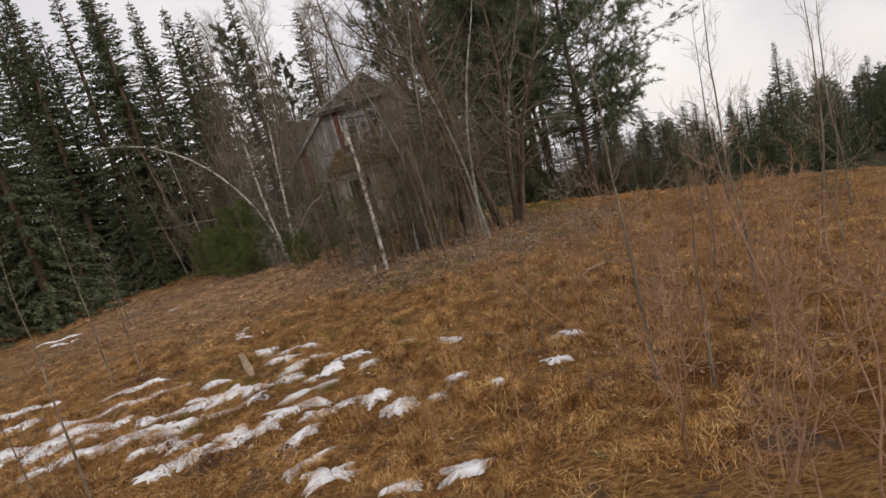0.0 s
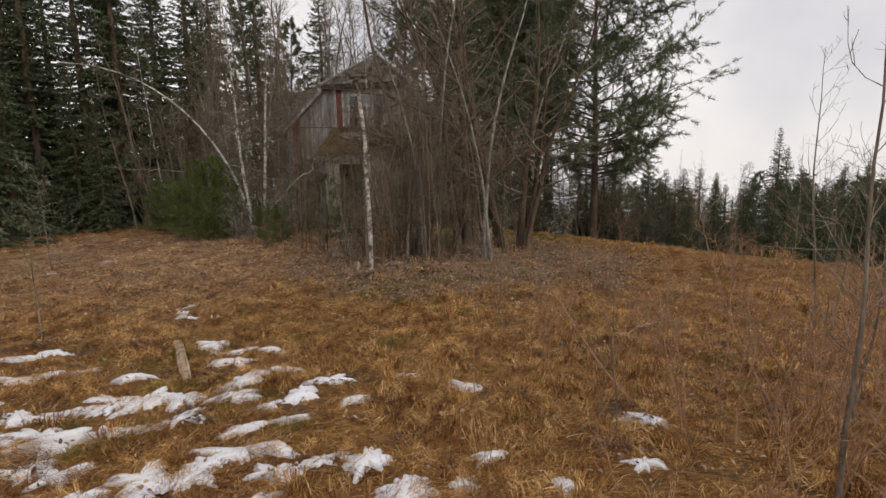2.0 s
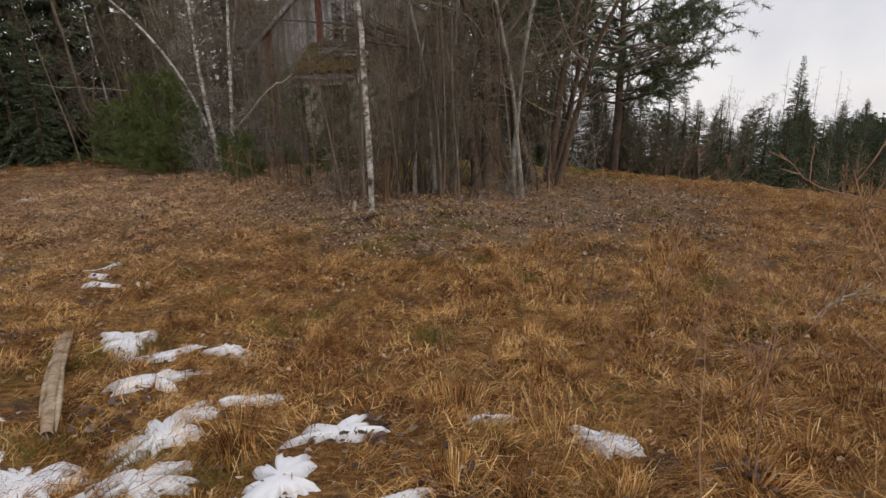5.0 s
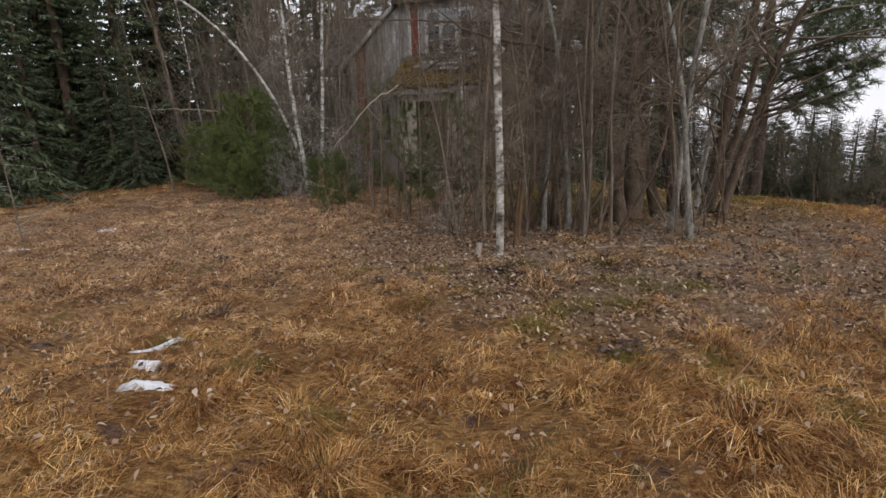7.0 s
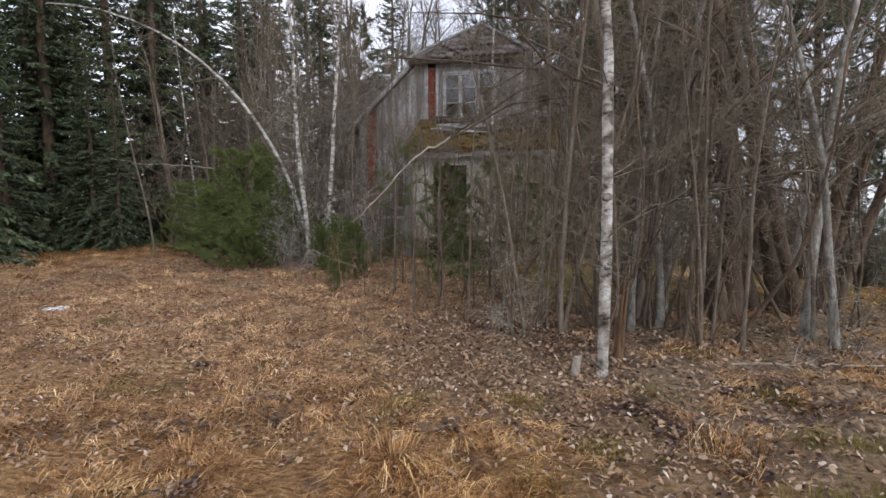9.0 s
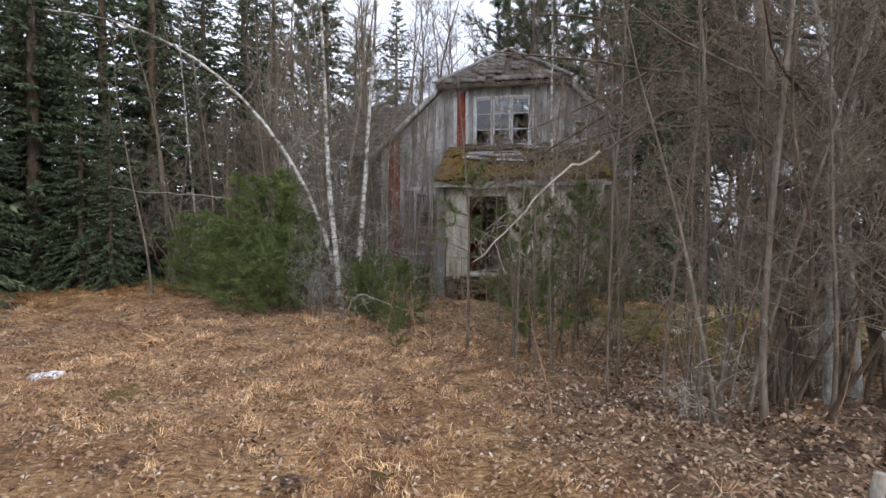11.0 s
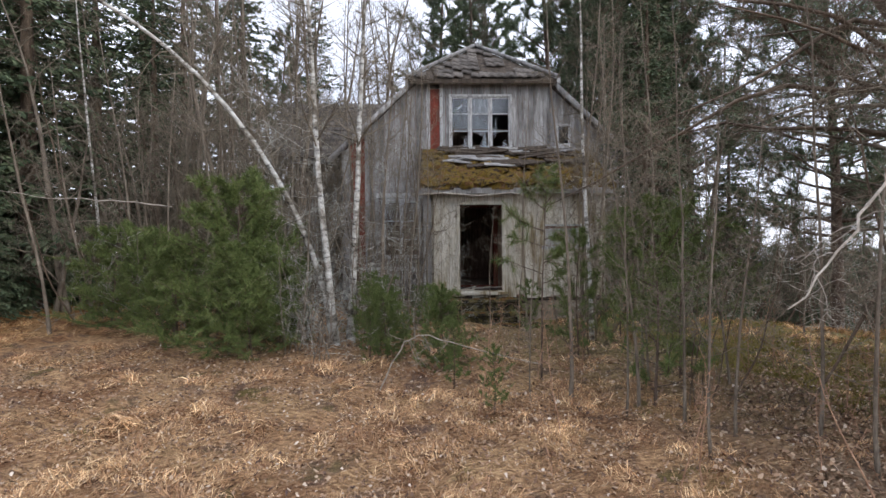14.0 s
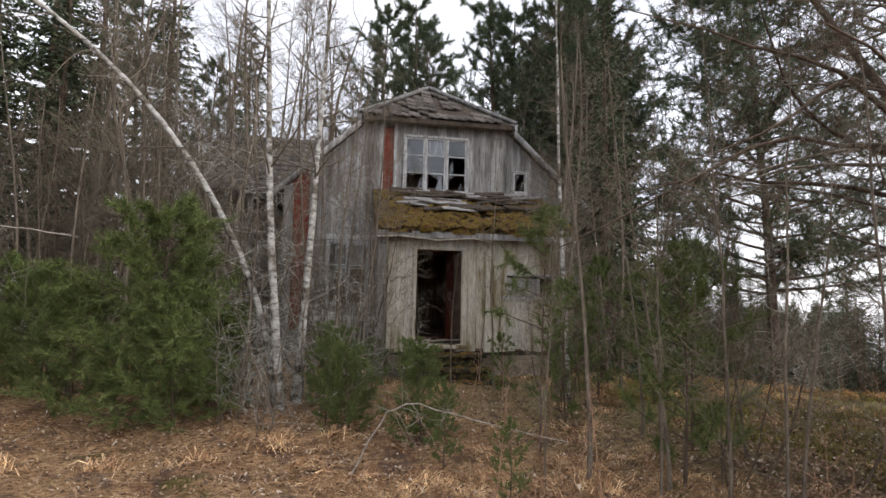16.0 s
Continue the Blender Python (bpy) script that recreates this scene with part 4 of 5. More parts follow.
# the dense tangle that hides the house from the meadow
for _ in range(22):
    y = rngs.uniform(12.2, 14.2)
    x = rngs.uniform(max(-2.2, 1.07 * y - 15.34), 0.2)
    also(sapling, x, y, rngs.uniform(0, 360), rngs.uniform(0.5, 1.05), (rngs.normal(0, 5), rngs.normal(0, 5)))
for x, y, a, s in ((-1.7, 12.7, 90, 0.65), (-0.4, 13.4, 190, 0.9), (-0.9, 12.9, 330, 0.85), (-0.6, 19.9, 60, 0.95), (0.3, 20.2, 150, 1.05)):
    also(thicket, x, y, a, s)
for x, y, a, s in ((-4.9, 19.6, 20, 1.05), (-4.4, 20.2, 110, 1.15), (-4.1, 20.8, 200, 1.0), (-5.2, 20.5, 290, 1.2), (-4.6, 20.9, 50, 1.1), (-5.1, 21.3, 160, 1.2), (-1.0, 19.6, 30, 1.1), (-0.5, 20.2, 120, 1.25), (0.0, 19.4, 240, 1.1)):
    also(sapling, x, y, a, s)

for x, y, a, s in ((5.0, 21.5, 30, 0.85), (6.5, 21.0, 120, 0.9), (8.0, 20.0, 210, 0.85), (4.2, 22.5, 290, 0.9), (7.5, 22.5, 60, 0.95)):
    also(thicket, x, y, a, s)

# fine-twigged whips between the clump and the house
whip = stand(bare_tree("sapling", "thin whip of a sapling with a haze of fine twigs", 46, 4.7, 0.015, BARK_GREY, TWIG, (34, 6, 4), 1.15, first=0.14, lift=0.05, wander=0.05, group="saplings", spread=0.85), -2.3, 13.2)
for x, y, a, s in ((-3.0, 13.9, 40, 0.85), (-2.7, 14.6, 130, 1.0), (-2.0, 13.9, 220, 1.05), (-1.7, 13.0, 310, 0.95), (-3.1, 14.9, 260, 0.8), (-4.5, 19.9, 15, 1.25), (-4.0, 20.2, 105, 1.2), (-5.0, 20.4, 195, 1.3), (-1.2, 19.2, 285, 1.2), (-0.7, 19.8, 60, 1.3), (-3.9, 15.3, 30, 0.55)):
    also(whip, x, y, a, s)

# reddish canes standing in the meadow
cane = stand(bare_tree("meadow_cane", "thin reddish brown cane standing in dead grass", 61, 1.0, 0.006, TWIG_RED, TWIG_RED, (7, 2), 0.22, first=0.3, lift=0.10, wander=0.05, group="meadow canes"), 0.3, 6.2)
cane_two = stand(bare_tree("meadow_cane", "forked brown cane standing in dead grass", 62, 1.3, 0.0075, TWIG_RED, TWIG_RED, (12, 4), 0.42, stems=2, first=0.25, lift=0.10, wander=0.06, group="meadow canes"), 1.9, 5.6)
for i in range(150):
    x, y = rngs.uniform(-0.8, 6.5), rngs.uniform(2.6, 11.5)
    if x < 0.4 and rngs.random() < 0.6:
        continue
    also(cane if i % 3 else cane_two, x, y, rngs.uniform(0, 360), rngs.uniform(0.45, 1.1), (rngs.normal(0, 7), rngs.normal(0, 7)))
for i in range(75):
    x, y = rngs.uniform(1.4, 4.4), rngs.uniform(0.9, 5.0)
    also(cane_two if i % 2 else cane, x, y, rngs.uniform(0, 360), rngs.uniform(0.8, 1.5), (rngs.normal(0, 9), rngs.normal(0, 9)))
for i in range(64):
    x, y = rngs.uniform(-4.6, 1.6), rngs.uniform(12.3, 18.2)
    also(cane, x, y, rngs.uniform(0, 360), rngs.uniform(0.6, 1.2), (rngs.normal(0, 7), rngs.normal(0, 7)))
for x, y, s in ((-2.4, 2.6, 0.9), (-2.2, 3.4, 0.7), (-3.4, 4.2, 0.6), (-5.4, 12.6, 0.6), (-6.6, 11.9, 0.6), (-3.6, 7.9, 0.5)):
    also(cane_two, x, y, 40 * x, s)

also(lichen, -8.7, 13.2, 130, 0.7, (0, -10))

# bare rowan saplings taller than the grass
rowan = stand(bare_tree("rowan_sapling", "tall bare sapling with long upright shoots", 71, 3.4, 0.018, BARK_GREY, TWIG, (15, 4), 1.15, stems=2, first=0.3, lift=0.12, wander=0.05, group="meadow saplings", spread=0.62), 3.4, 4.5)
for x, y, a, s in ((4.6, 6.8, 60, 1.0), (1.78, 3.3, 130, 0.9), (1.08, 4.4, 15, 0.42), (0.68, 7.45, 250, 0.36), (4.4, 5.0, 200, 0.95), (-3.3, 3.6, 10, 0.75), (-5.6, 7.6, 200, 0.9), (6.5, 7.0, 20, 1.05)):
    also(rowan, x, y, a, s)

# green young spruces and pines
young = stand(pine_tree("young_pine", "bushy green young pine at the meadow's edge", 81, 2.5, 1.35, "young pines", bare=0.03, boughs=64, needle=(24, 0.11, 0.0042), twigs=9, mat=PINE_YOUNG, up=0.10, r0=0.012), -7.35, 18.75)
for x, y, a, s in ((-9.0, 20.9, 60, 0.7), (-6.95, 18.35, 140, 0.6), (-8.3, 19.7, 230, 0.62), (-10.0, 21.6, 10, 0.75), (-6.6, 19.2, 300, 0.5), (-5.0, 18.75, 120, 0.42), (-7.0, 20.6, 200, 0.8), (-4.4, 17.0, 75, 0.40), (-5.05, 17.7, 165, 0.36), (-4.1, 20.3, 80, 0.3)):
    also(young, x, y, a, s)
pineling = stand(pine_tree("young_pine", "young pine sapling with soft long green needles", 85, 2.1, 0.72, "young pines", bare=0.14, boughs=26, needle=(36, 0.085, 0.0022), twigs=6, mat=PINE_YOUNG, up=0.10, r0=0.009), -4.5, 16.1)
pineling.scale = (0.36,) * 3
stand(pine_tree("young_pine", "thin young pine with needles only near its top", 86, 2.45, 0.62, "young pines", bare=0.5, boughs=14, needle=(30, 0.09, 0.0022), twigs=5, mat=PINE_YOUNG, up=0.06, r0=0.006), -3.4, 16.2)
for x, y, a, s in ((-1.9, 15.7, 240, 1.0), (-4.35, 15.1, 20, 0.30), (-2.4, 17.2, 130, 0.85), (-1.2, 18.1, 250, 1.0), (-2.6, 18.6, 310, 0.45), (-5.3, 17.9, 40, 0.5), (4.4, 22.0, 190, 1.5), (-0.6, 17.6, 70, 0.8), (-2.7, 15.05, 330, 0.95)):
    also(pineling, x, y, a, s)

# tall conifers
big_pine = stand(pine_tree("pine_tree", "tall pine with a ragged spreading blue-green crown", 91, 12.0, 4.0, "pines", bare=0.22, boughs=112, needle=(26, 0.18, 0.0095), twigs=20, up=0.03, r0=0.0125), 6.9, 21.2, 0, 1.06)
slim_pine = stand(pine_tree("pine_tree", "tall forest pine with a bare lower trunk", 92, 15.0, 2.6, "pines", bare=0.40, boughs=54, needle=(34, 0.18, 0.0085), twigs=13, up=0.06, r0=0.013), 1.0, 33.0)
for x, y, a, s in ((4.0, 30.5, 40, 0.95), (6.5, 33.0, 100, 1.0), (-1.0, 35.5, 160, 1.05), (6.2, 28.0, 220, 0.85), (3.0, 36.5, 280, 1.1), (8.0, 38.0, 80, 1.1), (5.2, 26.2, 200, 0.8), (-8.5, 37.0, 140, 0.8), (-11.0, 38.0, 50, 1.0), (3.4, 25.0, 110, 0.85), (2.6, 28.2, 310, 0.9), (4.9, 28.6, 70, 0.95), (4.4, 25.8, 15, 0.95), (3.9, 27.2, 185, 1.0), (7.4, 30.5, 200, 1.0), (6.3, 25.6, 330, 0.8)):
    also(slim_pine, x, y, a, s)
spruce = stand(spruce_tree("spruce_tree", "tall dark spruce with drooping boughs", 95, 16.0, 2.9, "spruces", low=0.015, fine=0.85), -14.0, 27.0)
spruce_two = stand(spruce_tree("spruce_tree", "tall dark spruce with a narrow ragged crown", 96, 17.0, 2.3, "spruces", low=0.015, fine=0.85), -17.5, 33.0)
for i, (x, y, a, s) in enumerate(((-16.8, 25.2, 30, 0.9), (-14.8, 18.6, 200, 0.8), (-16.5, 16.4, 20, 0.9), (4.6, 22.3, 75, 0.40), (-20.8, 22.8, 145, 1.0), (-13.0, 28.8, 255, 0.85), (-11.0, 31.0, 5, 0.85), (-19.5, 24.4, 80, 1.0), (-15.4, 29.5, 130, 1.05), (-22.0, 27.0, 200, 1.1), (-20.5, 30.5, 250, 1.1), (-12.5, 31.5, 300, 0.95), (-9.4, 34.0, 340, 0.95), (-24.5, 23.5, 60, 1.05), (-26.5, 28.0, 110, 1.1), (-18.0, 28.5, 160, 0.95), (-23.5, 33.0, 20, 1.15), (-13.5, 36.0, 220, 1.0), (-28.5, 22.0, 280, 1.0), (-21.5, 20.5, 45, 0.85), (-25.5, 18.5, 95, 0.9), (-18.2, 21.6, 10, 0.55), (-16.2, 22.6, 70, 0.5), (-30.0, 17.0, 330, 0.95), (-17.0, 37.5, 150, 1.1), (-6.5, 40.0, 75, 1.0), (5.9, 23.8, 15, 0.32), (3.4, 23.4, 200, 0.5), (8.2, 23.5, 120, 0.26), (12.0, 24.5, 310, 0.26), (10.0, 27.0, 30, 0.30), (14.0, 30.0, 170, 0.30), (7.6, 25.0, 40, 0.34), (9.4, 24.6, 100, 0.28), (11.4, 26.0, 160, 0.32), (8.8, 27.6, 220, 0.38), (13.0, 27.4, 280, 0.30), (11.0, 29.2, 340, 0.36), (15.2, 28.0, 60, 0.32), (9.6, 22.6, 10, 0.22), (-15.2, 26.2, 20, 0.9), (-18.6, 26.6, 70, 1.0), (12.8, 22.6, 90, 0.24), (15.5, 24.0, 200, 0.3), (18.0, 26.0, 30, 0.34), (10.6, 20.8, 200, 0.2), (11.5, 19.8, 40, 0.2), (13.2, 21.0, 130, 0.22), (9.6, 18.9, 250, 0.15), (14.8, 21.9, 310, 0.24), (16.5, 23.2, 80, 0.26), (19.0, 24.5, 170, 0.3), (24.0, 34.0, 60, 0.5), (27.6, 38, 60, 0.49), (36.5, 37, 10, 0.68), (1.2, 20.9, 140, 0.52), (2.4, 22.2, 20, 0.6), (4.3, 27.4, 60, 0.8), (11.0, 32.0, 80, 0.32), (17.0, 33.0, 20, 0.36), (-11.4, 29.0, 130, 0.7), (-14.6, 24.2, 40, 0.45), (-13.2, 23.4, 10, 0.35), (-32, 25, 10, 1.1), (-34, 19, 100, 1.1))):
    tree = also(spruce if i % 2 else spruce_two, x, y, a, s)
    if s < 0.39 and x > 5:
        tree.scale = (s * 1.5, s * 1.5, s * 0.85)

# the wood across the valley, to the east
for i in range(100):
    x = rngs.uniform(12, 80)
    y = 18 + 0.55 * x + rngs.uniform(0, 26) if x > 20 else rngs.uniform(29, 52)
    size = (rngs.uniform(-1.2, 1.9) - float(ground_z(x, y))) / 16
    tree = also((spruce, spruce_two, slim_pine)[i % 3], x, y, rngs.uniform(0, 360), size)
    tree.scale = (size * 1.6, size * 1.6, size)

for i in range(22):
    x = rngs.uniform(13, 40)
    also(tall_birch if i % 2 else thin_birch, x, 16.5 + 0.52 * x + rngs.uniform(0, 5), rngs.uniform(0, 360), rngs.uniform(0.26, 0.42) * (1 if i % 2 else 1.5))


def hill_mesh():
    """A far ridge closed with a fringe of tree tops."""
    g = Geo()
    rh = np.random.default_rng(8)
    a = np.linspace(-1.9, 1.9, 900)
    for ring, (dist, base) in enumerate(((120, -19.0), (170, -24.0), (240, -31.0))):
        top = base + 2.5 * np.sin(a * 3 + ring) + 1.5 * np.sin(a * 7.3 + 2 * ring) + 3.0 * np.cos(a * 1.3 - 0.6)
        w = dist * 0.006
        x, y = dist * np.sin(a), dist * np.cos(a)
        tall = top + rh.uniform(0.0, 3.5, len(a))
        lx, ly = np.cos(a) * w, -np.sin(a) * w
        n = len(a)
        v = np.stack([np.stack([x - lx, y - ly, np.full(n, -60.0)], 1), np.stack([x + lx, y + ly, np.full(n, -60.0)], 1), np.stack([x + lx * 0.8, y + ly * 0.8, top - 3], 1), np.stack([x, y, tall], 1), np.stack([x - lx * 0.8, y - ly * 0.8, top - 3], 1)], 1).reshape(-1, 3)
        i = np.arange(n)[:, None] * 5
        g.faces(v, i + np.array([[0, 1, 2, 4]]))
        g.faces(v, i + np.array([[4, 2, 3]]))
    return g.mesh("backdrop", HILL, smooth=False)


tagged(new("backdrop", hill_mesh()), "low wooded ridge on the far horizon", "hill", kind="structure")


# ---- house ----
SIDING = plain_noise("weathered_grey_siding", [(0.28, (0.10, 0.092, 0.086)), (0.46, (0.23, 0.218, 0.208)), (0.68, (0.38, 0.368, 0.355))], 1.3, (5, 5, 0.7), rough=0.9, fine=9, bump=0.35, vary=0.22)
PALE = plain_noise("flaking_pale_boards", [(0.30, (0.10, 0.075, 0.03)), (0.37, (0.24, 0.19, 0.11)), (0.43, (0.44, 0.395, 0.31)), (0.60, (0.56, 0.525, 0.45)), (0.74, (0.50, 0.46, 0.38))], 1.1, (3.5, 3.5, 0.55), rough=0.85, fine=14, bump=0.25, vary=0.06)
RED = plain_noise("faded_red_boards", [(0.3, (0.10, 0.032, 0.022)), (0.6, (0.22, 0.060, 0.040)), (0.8, (0.29, 0.12, 0.09))], 2, (5, 5, 0.7), rough=0.9, fine=10, bump=0.4)
TRIM = plain_noise("peeling_white_trim", [(0.3, (0.24, 0.23, 0.22)), (0.6, (0.55, 0.54, 0.53))], 5, (4, 4, 0.8), rough=0.8, fine=22, bump=0.4, vary=0.1)
TILE = plain_noise("lichen_grey_tiles", [(0.3, (0.07, 0.060, 0.052)), (0.55, (0.15, 0.132, 0.118)), (0.75, (0.25, 0.235, 0.21))], 9, rough=0.9, fine=30, bump=0.5, vary=0.35)
DARK_WOOD = plain_noise("rotten_dark_wood", [(0.3, (0.03, 0.024, 0.019)), (0.7, (0.11, 0.085, 0.065))], 4, (3, 3, 0.6), rough=0.95, fine=20, bump=0.5)
MOSS = plain_noise("thick_moss", [(0.30, (0.018, 0.012, 0.009)), (0.40, (0.055, 0.032, 0.018)), (0.46, (0.12, 0.080, 0.016)), (0.53, (0.18, 0.120, 0.022)), (0.57, (0.11, 0.055, 0.025)), (0.65, (0.15, 0.080, 0.032)), (0.70, (0.23, 0.155, 0.045)), (0.80, (0.07, 0.045, 0.022))], 6, rough=1.0, fine=50, bump=1.0, dist=0.03)
STONE = plain_noise("damp_mossy_concrete", [(0.34, (0.014, 0.012, 0.010)), (0.48, (0.045, 0.038, 0.022)), (0.58, (0.11, 0.088, 0.03)), (0.72, (0.17, 0.14, 0.09))], 7, rough=0.95, fine=30, bump=0.6)
PLASTER = plain_noise("stained_pale_foundation", [(0.3, (0.13, 0.105, 0.075)), (0.7, (0.33, 0.275, 0.21))], 3, rough=0.95, fine=25, bump=0.5)
INSIDE = plain_noise("dim_interior_boards", [(0.3, (0.11, 0.07, 0.052)), (0.7, (0.27, 0.17, 0.125))], 3, (5, 5, 0.6), fine=15, bump=0.3)


def glass():
    m, n, l, p = material("old_window_glass", 0.04, spec=0.5)
    p.inputs["Transmission Weight"].default_value = 1.0
    p.inputs["IOR"].default_value = 1.6
    p.inputs["Base Color"].default_value = (0.80, 0.84, 0.86, 1)
    bumped(n, l, p, noise_node(n, l, 3, 2), 0.05, 0.02)
    return m


GLASS = glass()
house = tagged(new("abandoned_house"), "derelict grey wooden house with a mossy porch roof and open doorway", "house")
house.matrix_basis = pose(-2.774, 23.13, 0, 0, 0, -11.3)
MID, LEFT, RIGHT, DEEP = 0.72, -2.75, 4.19, 7.0
EAVE_U, EAVE_Z, RIDGE_Z = -3.1, 3.72, 7.28


def roof_z(u):
    return RIDGE_Z - abs(u - MID) * (RIDGE_Z - EAVE_Z) / (MID - EAVE_U)


def wall_pieces(u, w, z0, z1, openings):
    spans = [(z0, z1)]
    for a, b, c, d in openings:
        if u + w > a and u < b:
            spans = [s for lo, hi in spans for s in ((lo, min(hi, c)), (max(lo, d), hi)) if s[1] - s[0] > 0.04]
    return spans


def boarding(parent, name, u0, u1, z0, top, y, openings, mat, seed, width=0.135, loose=0.01, skip=0.0, ragged=0.04):
    """Upright boards, each a piece, cut round the openings and under the slope of the roof."""
    r = random.Random(seed)
    u = u0
    while u < u1 - 0.03:
        w = min(width * r.uniform(0.85, 1.15), u1 - u)
        cuts = [o for o in openings if u + w * 0.5 > o[0] and u + w * 0.5 < o[1]]
        z1 = min(top(u), top(u + w))
        for lo, hi in wall_pieces(u, w, z0, z1, cuts):
            if r.random() < skip:
                continue
            lo2 = lo + (r.uniform(-ragged, ragged) if lo == z0 else 0)
            out = r.uniform(0, loose)
            slope = top(u + w) - top(u) if hi == z1 else 0
            a, b = (hi + max(0, -slope), hi + max(0, slope))
            me = prism("board", mat, [(u + 0.004, lo2), (u + w - 0.004, lo2), (u + w - 0.004, b - 0.01), (u + 0.004, a - 0.01)], y - 0.024 - out, y - out)
            part(name, me, parent)
        u += w


# front gable wall with its openings cut through
WIN = (-0.05, 1.42, 4.0, 5.28)
SWIN = (2.62, 2.93, 4.08, 4.58)
LWIN = (-1.75, -0.88, 1.3, 2.68)
INNER = (0.1, 1.0, 0.55, 2.5)
HOLES = (WIN, SWIN, LWIN, INNER)
HIP_Z = 5.78


def gable_top(u):
    return min(roof_z(u) - 0.12, HIP_Z)


def wall_with_holes():
    """One slab with the openings cut through it."""
    hip_l, hip_r = 2 * MID - 2.5, 2.5
    outline = [(LEFT, -0.1), (RIGHT, -0.1), (RIGHT, gable_top(RIGHT)), (hip_r, gable_top(hip_r)), (hip_l, gable_top(hip_l)), (LEFT, gable_top(LEFT))]
    rings = [outline] + [[(a, c), (b, c), (b, d), (a, d)] for a, b, c, d in HOLES]
    bm = bmesh.new()
    for ring in rings:
        vs = [bm.verts.new((u, 0.0, z)) for u, z in ring]
        for p, q in zip(vs, vs[1:] + vs[:1]):
            bm.edges.new((p, q))
    bmesh.ops.triangle_fill(bm, use_beauty=True, edges=bm.edges[:])
    made = bmesh.ops.extrude_face_region(bm, geom=bm.faces[:])
    bmesh.ops.translate(bm, vec=(0, 0.14, 0), verts=[g for g in made["geom"] if isinstance(g, bmesh.types.BMVert)])
    bmesh.ops.recalc_face_normals(bm, faces=bm.faces[:])
    me = bpy.data.meshes.new("gable_wall")
    bm.to_mesh(me)
    bm.free()
    me.materials.append(RED)
    return me


gable = part("gable_wall", wall_with_holes(), house, "old red plank wall under grey siding")
STRIPS = ((-2.58, -2.2, 0.7, 4.6), (-0.6, -0.32, 3.95, 5.6))
boarding(gable, "siding_board", LEFT, -0.62, 0.18, gable_top, -0.002, HOLES + STRIPS, SIDING, 1)
boarding(gable, "siding_board", -0.62, RIGHT, 3.5, gable_top, -0.002, HOLES + STRIPS, SIDING, 2, skip=0.0)
boarding(gable, "siding_board", 3.2, RIGHT, 0.18, lambda u: 3.5, -0.002, HOLES, SIDING, 3)
for nm, b in (("corner_board", (-2.80, -2.58, -0.06, 0.0, 0.2, 3.95)), ("trim_board", (-0.34, -0.26, -0.05, -0.028, 3.9, 5.65)), ("trim_board", (-0.66, -0.58, -0.05, -0.028, 3.98, 5.6)), ("trim_board", (-1.95, -0.62, -0.06, -0.028, 2.76, 2.88)), ("trim_board", (-2.2, -0.62, -0.055, -0.028, 0.92, 1.02)), ("trim_board", (-1.2, 2.7, -0.10, -0.028, 5.60, 5.78)), ("trim_board", (-0.3, 2.6, -0.06, -0.03, 3.84, 3.94))):
    part(nm, boxes(nm, TRIM if nm != "corner_board" else SIDING, b, bevel=0.006), house)
part("side_wall", boxes("side_wall", SIDING, (LEFT, LEFT + 0.14, 0.14, DEEP, -0.1, 3.9)), house)
part("side_wall", boxes("side_wall", SIDING, (RIGHT - 0.14, RIGHT, 0.14, DEEP, -0.1, 3.9)), house)
part("back_wall", prism("back_wall", SIDING, [(LEFT, -0.1), (RIGHT, -0.1), (RIGHT, 3.9), (MID, 7.0), (LEFT, 3.9)], DEEP, DEEP + 0.14), house)
part("inner_floor", boxes("inner_floor", INSIDE, (LEFT + 0.15, RIGHT - 0.15, 0.15, DEEP - 0.01, 0.40, 0.5), (LEFT + 0.15, RIGHT - 0.15, 0.15, DEEP - 0.01, 3.1, 3.25)), house, "dim worn floorboards")
part("partition", boxes("partition", INSIDE, (LEFT + 0.15, RIGHT - 0.15, 3.2, 3.3, 0.5, 3.1), (LEFT + 1.0, RIGHT - 1.0, 3.2, 3.3, 3.25, 5.2)), house, "dim bare inner wall")
part("foundation", boxes("foundation", PLASTER, (LEFT - 0.01, RIGHT + 0.01, -0.035, DEEP, -0.7, 0.17)), house, "stained rough foundation wall")


def roof_slab(side):
    """One slope of the main roof; its front end is cut back by the hip."""
    th = 0.10
    out = EAVE_U if side < 0 else 2 * MID - EAVE_U
    hip = -1.12 if side < 0 else 2.56
    top = [(out, -0.28, EAVE_Z), (hip, -0.28, roof_z(hip)), (MID, 1.9, RIDGE_Z), (MID, DEEP + 0.3, RIDGE_Z), (out, DEEP + 0.3, EAVE_Z)]
    bm = bmesh.new()
    a = [bm.verts.new(p) for p in top]
    b = [bm.verts.new((p[0], p[1], p[2] - th)) for p in top]
    bm.faces.new(a)
    bm.faces.new(b[::-1])
    for i in range(5):
        j = (i + 1) % 5
        bm.faces.new((a[i], b[i], b[j], a[j]))
    bmesh.ops.recalc_face_normals(bm, faces=bm.faces[:])
    me = bpy.data.meshes.new("roof_slope")
    bm.to_mesh(me)
    bm.free()
    me.materials.append(TILE)
    return me


